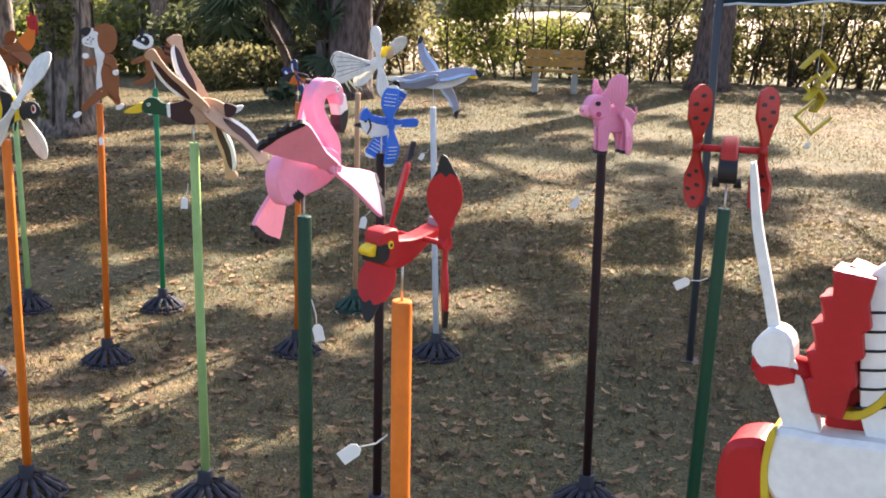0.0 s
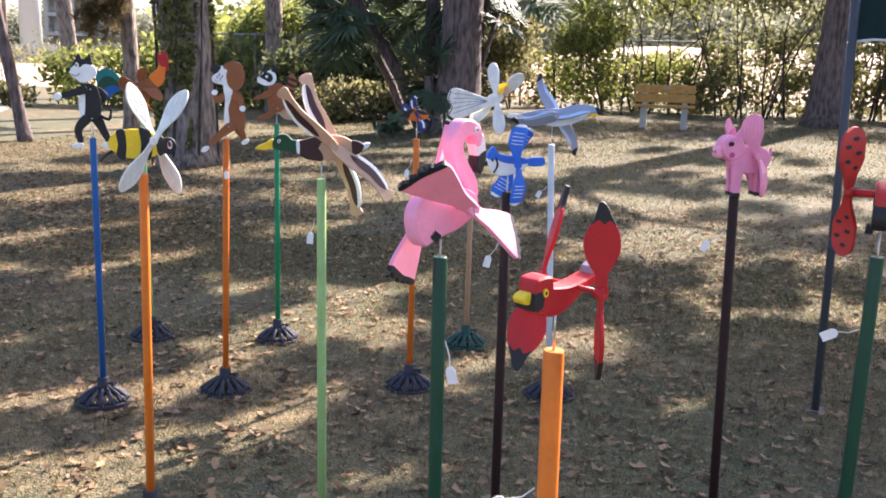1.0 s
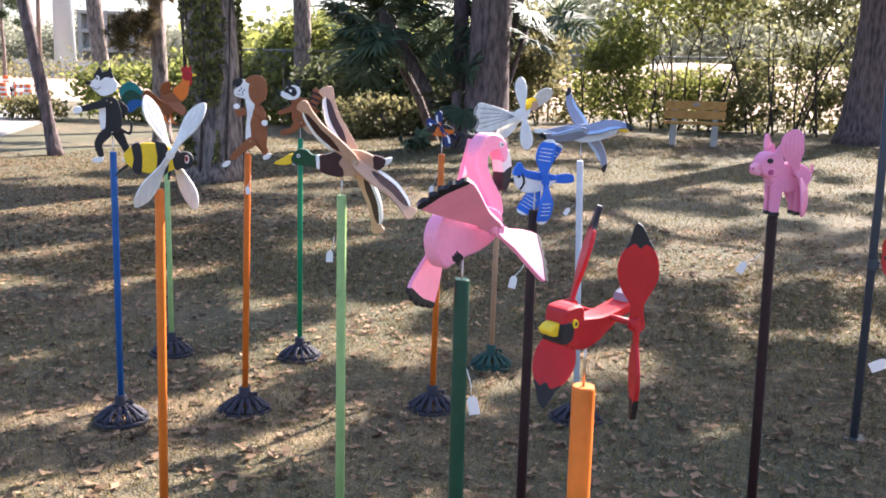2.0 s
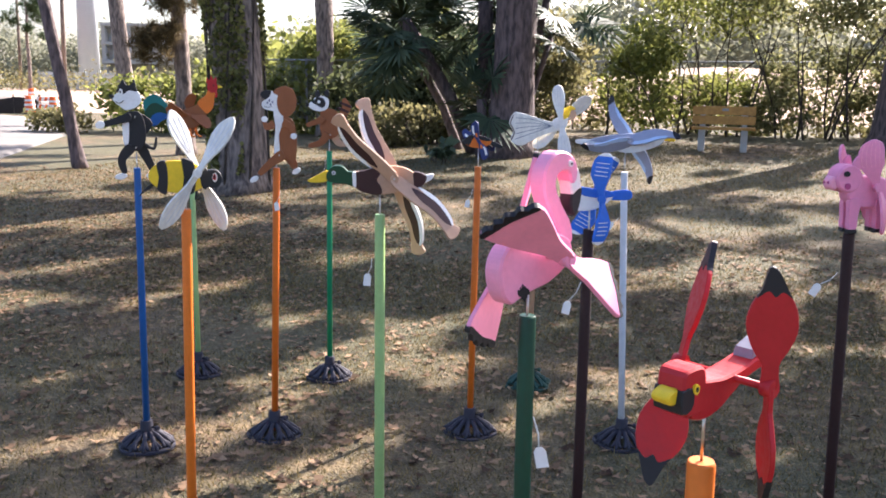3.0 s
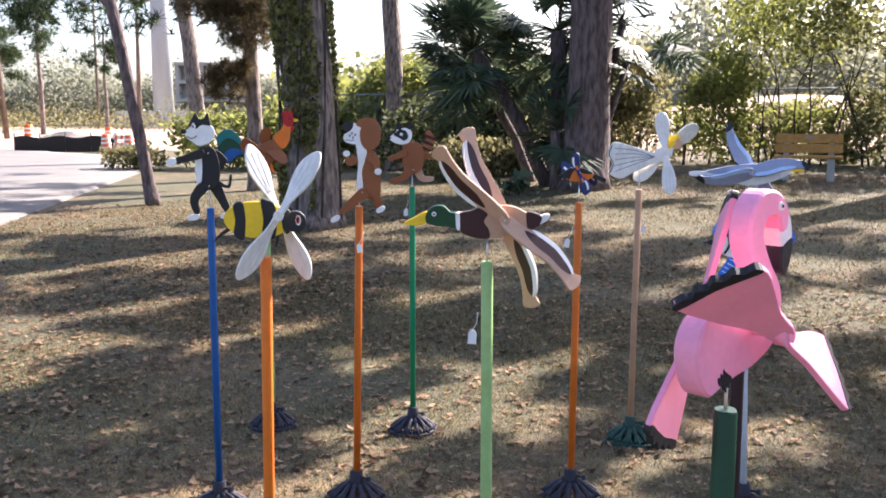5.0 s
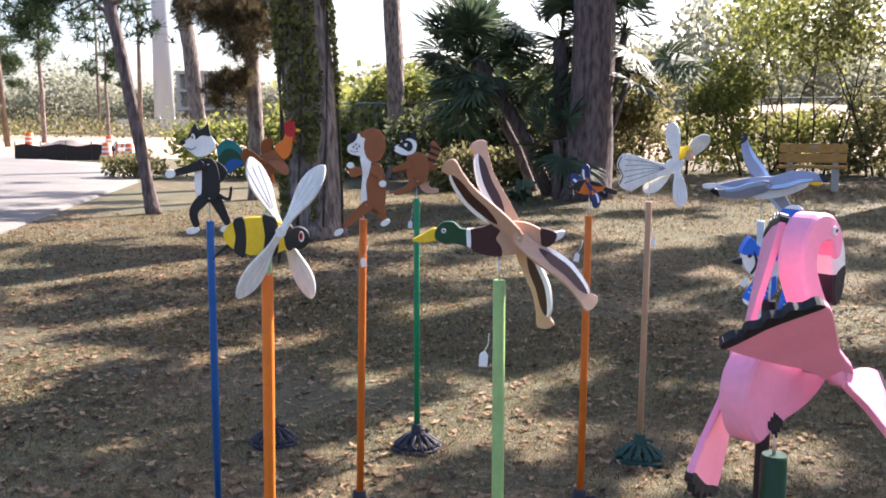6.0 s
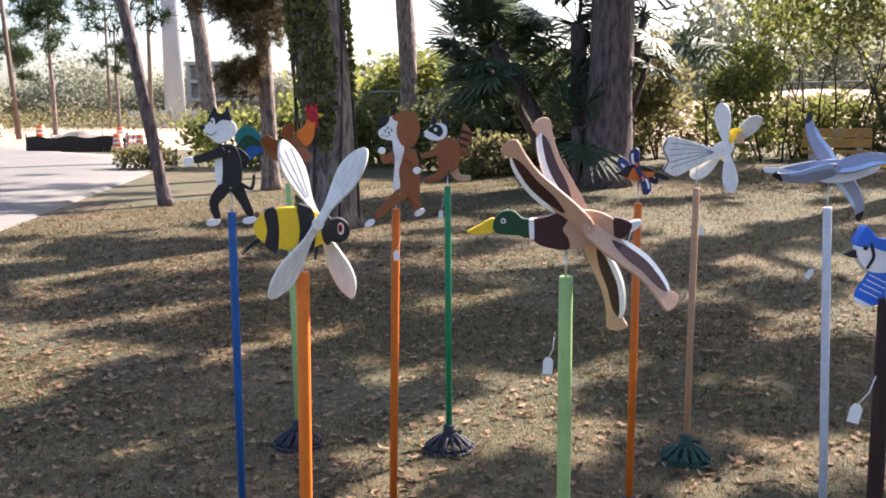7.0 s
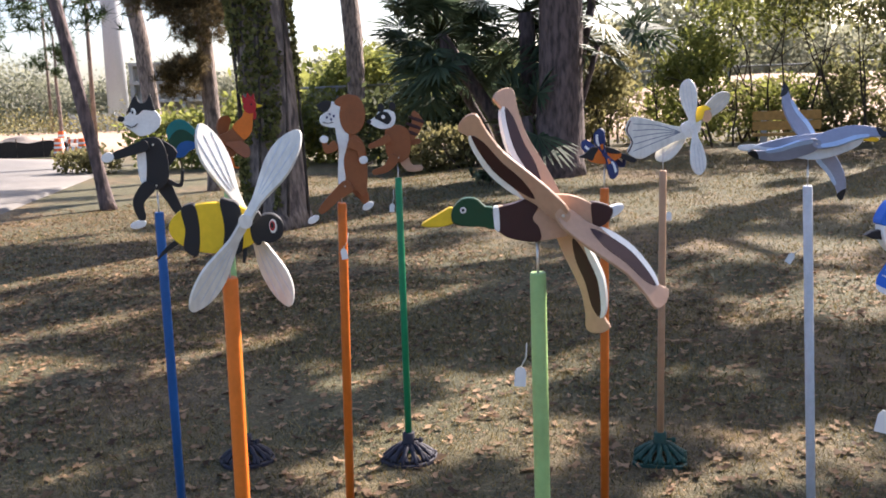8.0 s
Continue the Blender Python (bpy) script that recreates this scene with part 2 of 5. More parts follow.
def tube_bm(points, radii, sides=8, bm=None, caps=True, wobble=0.0):
    bm = bm or bmesh.new()
    p, rings = [Vector(q) for q in points], []
    for i, q in enumerate(p):
        d = (p[min(i + 1, len(p) - 1)] - p[max(i - 1, 0)]).normalized()
        a = d.cross(Vector((0.31, 0.95, 0.05)) if abs(d.y) < 0.9 else Vector((1, 0, 0))).normalized()
        b = d.cross(a)
        ring = []
        for k in range(sides):
            w = 2 * math.pi * k / sides
            off = math.cos(w) * a + math.sin(w) * b
            r = radii[i] * (1 + (wobble * noise.noise((q + off * 0.5) * 3.1) if wobble else 0))
            ring.append(bm.verts.new(q + off * r))
        rings.append(ring)
    for r0, r1 in zip(rings, rings[1:]):
        for k in range(sides):
            f = bm.faces.new((r0[k], r0[(k + 1) % sides], r1[(k + 1) % sides], r1[k]))
            f.smooth = True
    if caps:
        bm.faces.new(rings[0][::-1]), bm.faces.new(rings[-1])
    return bm


def box_bm(size, at=(0, 0, 0), bevel=0.0, bm=None, turn=None):
    bm = bm or bmesh.new()
    m = Matrix.Translation(at) @ (turn or Matrix.Identity(4)) @ Matrix.Diagonal((*size, 1))
    made = bmesh.ops.create_cube(bm, size=1, matrix=m)["verts"]
    if bevel:
        edges = {e for v in made for e in v.link_edges}
        bmesh.ops.bevel(bm, geom=list(edges), offset=bevel, segments=2, affect="EDGES")
    return bm


def blade_bm(cx, cz, y, angle, length, width, pitch, s0=0.0, s1=1.0, v0=-0.5, v1=0.5, thick=7.0, kind="wing", bow=0.28, dot=False):
    """One propeller blade, from its hub outwards: a flat board turned by pitch about its length."""
    bm, rings, n = bmesh.new(), [], 14
    a, tip = radians(angle), radians(pitch)
    along, side = Vector((math.cos(a), 0, math.sin(a))), Vector((-math.sin(a), 0, math.cos(a)))
    across = side * math.cos(tip) + Vector((0, 1, 0)) * math.sin(tip)
    normal = along.cross(across)
    for i in range(n + 1):
        s = s0 + (s1 - s0) * i / n
        if kind == "wing":
            w = width * (0.3 + 0.7 * min(1, max(0, (s - 0.1) / 0.4)) ** 1.3) * math.sqrt(max(0.02, 1 - max(0, (s - 0.7) / 0.305) ** 2.4))
        else:
            w = width * (0.35 + 0.65 * math.sin(math.pi * min(1, s * 0.9 + 0.1)) ** 0.8) * math.sqrt(max(0.03, 1 - max(0, (s - 0.75) / 0.255) ** 2))
        a0, a1 = v0, v1
        if dot:
            half = (v1 - v0) / 2 * math.sqrt(max(0.02, 1 - (2 * i / n - 1) ** 2))
            a0, a1 = (v0 + v1) / 2 - half, (v0 + v1) / 2 + half
        c = Vector((cx, y, cz)) + along * length * s + side * width * bow * (math.sin(2.6 * s) - 0.55 * s)
        q = [c + across * w * v + normal * thick * k for v, k in ((a0, -0.5), (a1, -0.5), (a1, 0.5), (a0, 0.5))]
        rings.append([bm.verts.new(x / 1000) for x in q])
    for r0, r1 in zip(rings, rings[1:]):
        for k in range(4):
            bm.faces.new((r0[k], r0[(k + 1) % 4], r1[(k + 1) % 4], r1[k]))
    bm.faces.new(rings[0][::-1]), bm.faces.new(rings[-1])
    bmesh.ops.recalc_face_normals(bm, faces=bm.faces)
    return bm


def propeller(parent, cx, cz, y, angles, length, width, material, pitch=30, paints=(), name="wing", kind="wing", thick=7.0, hub=None):
    """Blades round a hub; paints: (name, material, s0, s1, v0, v1) for painted areas of every blade."""
    hubm = tube_bm([(cx / 1000, (y - 9) / 1000, cz / 1000), (cx / 1000, (y + 9) / 1000, cz / 1000)], [width * 0.2 / 1000] * 2, 10)
    part("hub", hubm, hub or material, parent)
    for i, ang in enumerate(angles):
        w = part(name, blade_bm(cx, cz, y, ang, length, width, pitch, thick=thick, kind=kind), material, parent)
        for pname, pm, s0, s1, v0, v1 in paints:
            part(pname, blade_bm(cx, cz, y, ang, length, width, pitch, s0, s1, v0, v1, thick + 2.0, kind, dot=pname == "spot"), pm, w)


def vane_bm(outline, thick, cx, cz, y, angle, pitch, bevel=1.2):
    """A sawn vane: outline as (out from the hub, across) in millimetres, pitched about its length."""
    bm = plank_bm(outline, thick, 0, 3, bevel)
    a, tip = radians(angle), radians(pitch)
    along, side = Vector((math.cos(a), 0, math.sin(a))), Vector((-math.sin(a), 0, math.cos(a)))
    across = side * math.cos(tip) + Vector((0, 1, 0)) * math.sin(tip)
    m = Matrix((along, across.cross(along), across)).transposed().to_4x4()
    m.translation = Vector((cx, y, cz)) / 1000
    bmesh.ops.transform(bm, matrix=m, verts=bm.verts)
    return bm


def rotor(parent, cx, cz, y, angles, outline, material, pitch, paints=(), thick=7.0, hub=None, hub_r=13, name="wing", grow=1.0):
    """Sawn vanes round a hub, each with its own pitch and its painted areas (name, material, outline)."""
    hubm = tube_bm([(cx / 1000, (y - 9) / 1000, cz / 1000), (cx / 1000, (y + 9) / 1000, cz / 1000)], [hub_r / 1000] * 2, 12)
    part("hub", hubm, hub or material, parent)
    for ang, tilt in zip(angles, pitch):
        w = part(name, vane_bm([(u * grow, v * grow) for u, v in outline], thick, cx, cz, y, ang, tilt), material, parent)
        for pname, pm, area in paints:
            part(pname, vane_bm([(u * grow, v * grow) for u, v in area], thick + 1.6, cx, cz, y, ang, tilt, 0), pm, w)


def axle(parent, cx, cz, reach, material=STEEL, r=3.0):
    part("axle", tube_bm([(cx / 1000, -reach / 1000, cz / 1000), (cx / 1000, reach / 1000, cz / 1000)], [r / 1000] * 2, 8), material, parent)


def rod(parent, top, material=STEEL, r=2.5):
    part("rod", tube_bm([(0, 0, -0.05), (0, 0, top / 1000)], [r / 1000] * 2, 8), material, parent, "thin steel rod")


# ---------- ground ----------
def ease(a):
    a = min(1.0, max(0.0, a))
    return a * a * (3 - 2 * a)


def ground_z(x, y):
    """The lawn: level where the stands are, rising gently towards the hedge."""
    return 0.03 * min(max(0.0, y - 6), 15) * ease((x + 10) / 5)


def steps(lo, hi, fine_lo, fine_hi, fine, grow=1.25):
    out = list(np.arange(fine_lo, fine_hi + 1e-6, fine))
    d, v = fine, fine_lo
    while v > lo:
        d *= grow
        v -= d
        out.insert(0, max(v, lo))
    d, v = fine, fine_hi
    while v < hi:
        d *= grow
        v += d
        out.append(min(v, hi))
    return np.array(out)


gx, gy = steps(-900, 900, -12, 9, 0.25), steps(-300, 1500, -2, 24, 0.25)
gv = [(x, y, ground_z(x, y) + 0.018 * noise.noise(Vector((x * 0.9, y * 0.9, 0))) * (1 if -12 < x < 9 and -2 < y < 24 else 0)) for y in gy for x in gx]
nx = len(gx)
gf = [(j * nx + i, j * nx + i + 1, (j + 1) * nx + i + 1, (j + 1) * nx + i) for j in range(len(gy) - 1) for i in range(nx - 1)]
ground = mesh_part("ground", gv, gf, LAWN, smooth=True)
tagged(ground, "dry brownish-green lawn strewn with fallen leaves", "lawn", kind="structure")

edge_r = [(-4.5, -4), (-8.0, 3.0), (-9.95, 7.1), (-13.5, 12.3), (-18.6, 20.0), (-24.5, 26.4), (-31, 28.4), (-52, 42), (-120, 88)]
edge_l = [(-16, -8), (-18, 2), (-21, 7.1), (-26, 12), (-33, 18), (-40, 22), (-48, 27), (-66, 36), (-140, 72)]
rv, rf = [], []
for i, (a, b) in enumerate(zip(edge_r, edge_l)):
    for k in range(7):
        f = k / 6
        crown = 0.05 + 0.05 * math.sin(math.pi * f)
        rv.append((a[0] * (1 - f) + b[0] * f, a[1] * (1 - f) + b[1] * f, crown))
for i in range(len(edge_r) - 1):
    for k in range(6):
        rf.append((i * 7 + k, i * 7 + k + 1, i * 7 + k + 8, i * 7 + k + 7))
n0 = len(rv)
rv += [(a[0] + 0.25, a[1] - 0.1, -0.05) for a in edge_r]
for i in range(len(edge_r) - 1):
    rf.append((n0 + i, i * 7, i * 7 + 7, n0 + i + 1))
road = tagged(mesh_part("road", rv, rf, ROAD, smooth=True), "pale sunlit asphalt road striped with tree shadows", "road", kind="structure")

# sandy building ground beyond the fence, rising to a bank
bx, by = np.linspace(-17, 70, 60), np.linspace(27.5, 75, 30)
bv = [(x, y, -0.15 + (0.62 + 1.9 * ease((y - 32) / 26) + 0.2 * noise.noise(Vector((x * 0.2, y * 0.2, 3)))) * ease((x + 17) / 8) * ease((y - 27.4) / 1.5)) for y in by for x in bx]
bf = [(j * 60 + i, j * 60 + i + 1, (j + 1) * 60 + i + 1, (j + 1) * 60 + i) for j in range(29) for i in range(59)]
tagged(mesh_part("sand_bank", bv, bf, SAND, smooth=True), "bare sunlit sandy clay bank behind the fence", "bank", kind="structure")
sx, sy = np.linspace(-90, -22, 40), np.linspace(30, 70, 24)
bv = [(x, y, -0.12 + 0.26 * ease((y - 30.5) / 4) + 0.05 * noise.noise(Vector((x * 0.3, y * 0.3, 5)))) for y in sy for x in sx]
bf = [(j * 40 + i, j * 40 + i + 1, (j + 1) * 40 + i + 1, (j + 1) * 40 + i) for j in range(23) for i in range(39)]
tagged(mesh_part("sandy_verge", bv, bf, SAND, smooth=True), "bare sandy ground beside the road works", "ground", kind="structure")

rng = np.random.default_rng(7)


# ---------- plants ----------
def leaf_quads(centres, size, spread=0.35, stretch=1.9, lie=None):
    """Small four-cornered leaves at the given places, turned every way."""
    n = len(centres)
    a = rng.normal(size=(n, 3))
    if lie is not None:
        a[:, 2] *= lie
    a /= np.linalg.norm(a, axis=1, keepdims=True)
    b = np.cross(a, rng.normal(size=(n, 3)))
    b /= np.linalg.norm(b, axis=1, keepdims=True)
    s = size * (1 + spread * rng.uniform(-1, 1, (n, 1)))
    c = np.asarray(centres)
    v = np.stack([c - a * s * stretch / 2, c + b * s / 2, c + a * s * stretch / 2, c - b * s / 2], 1).reshape(-1, 3)
    return v, np.arange(4 * n).reshape(-1, 4)


def clump_points(blobs, n, tight=0.17, per=45):
    """Points gathered in uneven clumps inside ellipsoids (x, y, z, rx, ry, rz)."""
    blobs = np.asarray(blobs, float)
    vol = blobs[:, 3] * blobs[:, 4] * blobs[:, 5]
    share = vol**0.62
    pick = rng.choice(len(blobs), max(8, n // per), p=share / share.sum())
    d = rng.normal(size=(len(pick), 3))
    d *= (rng.uniform(0.25, 1.0, (len(pick), 1)) ** 0.45) / np.linalg.norm(d, axis=1, keepdims=True)
    seeds = blobs[pick, :3] + d * blobs[pick, 3:6]
    which = rng.integers(0, len(seeds), n)
    r = tight * np.cbrt(vol[pick][which])[:, None]
    return seeds[which] + rng.normal(size=(n, 3)) * r * [1, 1, 0.7]


def needle_tufts(centres, size, per=16):
    n = len(centres) * per
    c = np.repeat(np.asarray(centres), per, 0)
    d = rng.normal(size=(n, 3)) + [0, 0, 0.25]
    d /= np.linalg.norm(d, axis=1, keepdims=True)
    w = np.cross(d, rng.normal(size=(n, 3)))
    w /= np.linalg.norm(w, axis=1, keepdims=True)
    L = size * rng.uniform(0.7, 1.2, (n, 1))
    v = np.stack([c - w * size * 0.045, c + w * size * 0.045, c + d * L], 1).reshape(-1, 3)
    return v, np.arange(3 * n).reshape(-1, 3)


def trunk_path(base, top, n=9, bend=0.12):
    b, t = Vector(base), Vector(top)
    out = []
    for i in range(n):
        f = i / (n - 1)
        q = b.lerp(t, f)
        q += Vector((noise.noise(Vector((f * 3, base[0], 0))), noise.noise(Vector((f * 3, base[1], 7))), 0)) * bend * math.sin(math.pi * f)
        out.append(q)
    return out


def tree(name, base, top, r0, r1, crown, label, material=BARK, leaf=NEEDLE, tufts=500, size=0.2, limbs=(), kind="pine", group="", tight=0.12):
    """Trunk with root flare, limbs and a crown of tufts or leaves."""
    x, y = base
    z = ground_z(x, y) - 0.05
    th = thing(name, (x, y, z), 0, label, "tree", group)
    tp = (top[0] - x, top[1] - y, top[2] - z)
    path = trunk_path((0, 0, 0), tp, 16)
    rad = [r0 + (r1 - r0) * i / 15 for i in range(16)]
    path.insert(1, path[0].lerp(path[1], 0.35))
    rad.insert(1, r0 * 1.12)
    rad[0] = r0 * 1.45
    part("trunk", tube_bm(path, rad, 20, wobble=0.22), material, th)
    for (f, dx, dy, dz, r) in limbs:
        bm = bmesh.new()
        s = Vector((0, 0, 0)).lerp(Vector(tp), f)
        e = s + Vector((dx, dy, dz))
        m = s.lerp(e, 0.5) + Vector((0, 0, 0.12 * (e - s).length))
        tube_bm([s, m, e], [r, r * 0.7, r * 0.3], 7, bm)
        for k in range(3):
            q = s.lerp(e, 0.45 + 0.2 * k)
            tube_bm([q, q + Vector((rng.uniform(-1, 1), rng.uniform(-1, 1), rng.uniform(-0.2, 0.5))) * 0.3 * (e - s).length], [r * 0.35, r * 0.12], 5, bm)
        part("limb", bm, material, th)
    blobs = [(bx - x, by - y, bz - z, a, b, c) for bx, by, bz, a, b, c in crown]
    if blobs:
        if kind == "pine":
            pts = clump_points(blobs, tufts, tight, 22)
            v, f = needle_tufts(pts, size)
        else:
            v, f = leaf_quads(clump_points(blobs, tufts, 0.105, 140), size)
        tagged(mesh_part("crown", v, f, leaf, th), kind="stuff")
    return th


def shrub(name, at, blobs, n, size, leaf, label, stems=7, height=2.5, lean=0.5, r=0.03, cat="shrub"):
    x, y = at
    z = ground_z(x, y)
    th = thing(name, (x, y, z), 0, label, cat)
    for k in range(stems):
        bm = bmesh.new()
        p = Vector((rng.uniform(-1, 1) * lean, rng.uniform(-0.4, 0.4) * lean, -0.05))
        pts, rr = [p], [r]
        d = Vector((rng.uniform(-0.35, 0.35), rng.uniform(-0.3, 0.3), 1))
        for q in range(5):
            d = (d + Vector((rng.uniform(-0.3, 0.3), rng.uniform(-0.3, 0.3), 0))).normalized()
            pts.append(pts[-1] + d * height / 5)
            rr.append(r * (1 - 0.16 * (q + 1)))
        tube_bm(pts, rr, 6, bm)
        for q in (2, 3, 4):
            e = pts[q] + Vector((rng.uniform(-1, 1), rng.uniform(-1, 1), rng.uniform(0.2, 0.9))) * height * 0.22
            tube_bm([pts[q], e], [r * 0.45, r * 0.15], 5, bm)
        part("stem", bm, STEM, th)
    v, f = leaf_quads(clump_points(blobs, n, 0.2, 30), size)
    tagged(mesh_part("leaves", v, f, leaf, th), kind="stuff")
    return th


def fan_palm(at, crown_h, label, leaves=34, reach=1.15, trunk_r=0.16, low=-50, foot=(0, 0)):
    """A fan palm: fibrous trunk, stalks, and fans of narrow pleated blades."""
    x, y = at
    z = ground_z(x, y)
    th = thing("fan_palm", (x, y, z), 0, label, "palm", "palms by the big trunk")
    part("trunk", tube_bm([(foot[0], foot[1], -0.05), (foot[0] * 0.62 + 0.03, foot[1] * 0.62, crown_h * 0.45), (0, 0.02, crown_h)], [trunk_r * 1.2, trunk_r, trunk_r * 1.1], 12, wobble=0.4), BARK_D, th)
    V, F = [], []
    for k in range(leaves):
        yaw, el = rng.uniform(0, 2 * math.pi), radians(rng.uniform(low, 82))
        out = Vector((math.cos(yaw) * math.cos(el), math.sin(yaw) * math.cos(el), math.sin(el)))
        L = reach * rng.uniform(0.55, 0.95)
        base = Vector((0, 0, crown_h))
        tip = base + out * L - Vector((0, 0, 0.22 * L * L))
        part("stalk", tube_bm([base, base.lerp(tip, 0.55) + Vector((0, 0, 0.05)), tip], [0.014, 0.011, 0.008], 5), LEAF_D, th)
        d = (tip - base).normalized()
        side = d.cross(Vector((0, 0, 1)))
        side = side.normalized() if side.length > 0.1 else Vector((1, 0, 0))
        up = side.cross(d)
        m = 24
        fan = rng.uniform(0.6, 0.85)
        roll = rng.uniform(-0.6, 0.6)
        side, up = side * math.cos(roll) + up * math.sin(roll), up * math.cos(roll) - side * math.sin(roll)
        for s in range(m):
            w = radians(-125 + 250 * s / (m - 1))
            bd = (d * math.cos(w) + side * math.sin(w) + up * 0.18 * math.cos(w)).normalized()
            ll = fan * (0.75 + 0.25 * math.cos(w)) * rng.uniform(0.85, 1.08)
            ac = bd.cross(up).normalized() * 0.05 * fan
            mid = tip + bd * ll * 0.52 + up * (0.02 if s % 2 else -0.02)
            end = tip + bd * ll - Vector((0, 0, 0.14 * ll * rng.uniform(0.3, 1.5)))
            i = len(V)
            V += [tip, mid - ac, end, mid + ac]
            F.append((i, i + 1, i + 2, i + 3))
    tagged(mesh_part("fronds", [tuple(q) for q in V], F, PALM, th), kind="stuff")
    return th


# trees of the garden, with one unseen oak added for its shade
ivy = tree("pine_tree", (-6.95, 10.75), (-7.6, 11.0, 11), 0.345, 0.27,
           [(-7.0, 11.3, 8.5, 3.4, 2.6, 1.2), (-4.2, 11.4, 7.4, 2.2, 1.6, 0.8)], "large pine trunk wrapped in climbing ivy", tufts=800, size=0.34,
           limbs=[(0.6, 2.5, 1, 0.8, 0.09), (0.66, -2.6, 0.5, 0.9, 0.09), (0.75, 1, -2.4, 0.9, 0.08), (0.8, -1, 2.4, 0.9, 0.08)])
pts = []
for k in range(15000):
    h, w = rng.uniform(0.3, 4.8), rng.uniform(0, 2 * math.pi)
    thick = 0.16 * math.cos(w + radians(80)) + 0.75 * noise.noise(Vector((math.cos(w) * 1.6, math.sin(w) * 1.6, h * 0.8))) + 0.3 * noise.noise(Vector((math.cos(w) * 5, math.sin(w) * 5, h * 3)))
    if thick < 0.2 - 0.05 * h:
        continue
    r = 0.36 - 0.008 * h + rng.uniform(0.015, 0.075)
    pts.append((-0.65 * h / 11 + r * math.cos(w), 0.25 * h / 11 + r * math.sin(w), h))
v, f = leaf_quads(pts, 0.058, 0.4, 1.2)
tagged(mesh_part("ivy", v, f, IVY, ivy, "climbing ivy on the bark"), kind="stuff")
for k in range(7):
    w = radians(k * 51 + 10)
    q = [(0.385 * math.cos(w + 0.25 * h) - 0.06 * h, 0.385 * math.sin(w + 0.25 * h) + 0.02 * h, h) for h in (0, 0.6, 1.3, 2.1, 3.0, 4.0)]
    part("ivy_stem", tube_bm(q, [0.02, 0.018, 0.016, 0.014, 0.012, 0.01], 6), STEM, ivy)

tree("pine_tree", (-11.82, 13.1), (-13.5, 12.7, 9.5), 0.105, 0.085, [(-14.6, 13, 8.5, 3.2, 3, 1.6), (-14.4, 14.2, 3.7, 1.7, 1.2, 0.7), (-13.0, 13.4, 4.4, 1.2, 1.0, 0.4), (-13.6, 13.2, 4.0, 1.0, 0.8, 0.35)],
     "slim leaning pine with dark bark", BARK_D, tufts=1200, size=0.26, tight=0.22,
     limbs=[(0.38, 1.0, 0.6, 0.5, 0.04), (0.36, -2.0, 1.0, 0.3, 0.04), (0.3, -1.4, 1.4, 0.4, 0.04), (0.8, 1.6, 1, 0.4, 0.05), (0.85, -1.5, -1, 0.5, 0.05)])
tree("pine_tree", (-20.6, 25.2), (-21.7, 24.8, 12), 0.26, 0.2, [(-22.4, 24.6, 9.5, 3.2, 3.0, 1.8)], "straight pine beside the road", tufts=500, size=0.34)
tree("pine_tree", (-12.0, 16.4), (-12.5, 16.5, 11), 0.17, 0.12,
     [(-11.9, 15.9, 3.2, 0.6, 0.5, 0.7), (-12.25, 16.0, 2.2, 0.42, 0.4, 0.55), (-12.6, 16.3, 3.7, 0.9, 0.7, 0.4), (-11.3, 16.2, 3.9, 0.8, 0.6, 0.4), (-12.9, 16.1, 4.0, 1.2, 0.8, 0.45), (-12.0, 15.8, 2.7, 0.35, 0.35, 0.5), (-12.4, 16.6, 9, 2.6, 2.6, 1.6)],
     "pine with low drooping browning branches", leaf=NEEDLE_B, tufts=4800, size=0.2, tight=0.22,
     limbs=[(0.4, 0.6, -0.8, -0.4, 0.05), (0.36, -0.8, -0.6, -0.6, 0.05), (0.45, 1.2, -0.5, 0.1, 0.05)])
# Out-of-view crown clumps on these pines are placed to cast shade bands.
tree("pine_tree", (-12.6, 23.6), (-12.9, 23.6, 13), 0.25, 0.2, [(-12.8, 23.6, 10, 3.6, 3.2, 1.6), (-11.4, 25.6, 8.6, 3.2, 2.2, 1.0), (-14.6, 26.4, 8.2, 2.8, 2.0, 0.9)], "straight bare pine trunk before dark shrubs", tufts=500, size=0.34)
tree("pine_tree", (-4.87, 16.0), (-4.7, 16.2, 12), 0.38, 0.28, [(-4.2, 15.4, 8.6, 2.6, 0.7, 0.9), (-3.6, 13.2, 7.6, 1.8, 0.6, 0.6), (-1.5, 17.3, 7.8, 2.0, 0.8, 0.6), (-3.0, 16.5, 8.2, 2.4, 0.6, 0.6), (-5.0, 17.6, 8.4, 2.0, 0.5, 0.6), (-6.2, 19.6, 8.8, 2.2, 0.4, 0.5), (-3.4, 19.4, 8.2, 2.4, 0.6, 0.6), (-4.6, 21.0, 9.0, 2.2, 0.5, 0.6)],
     "thick dark pine trunk among fan palms", BARK_D, tufts=2900, size=0.34,
     limbs=[(0.6, 2.8, 0.6, 0.8, 0.09), (0.7, -2.4, 0.8, 0.9, 0.08), (0.75, 0.5, -2.6, 0.8, 0.08)])
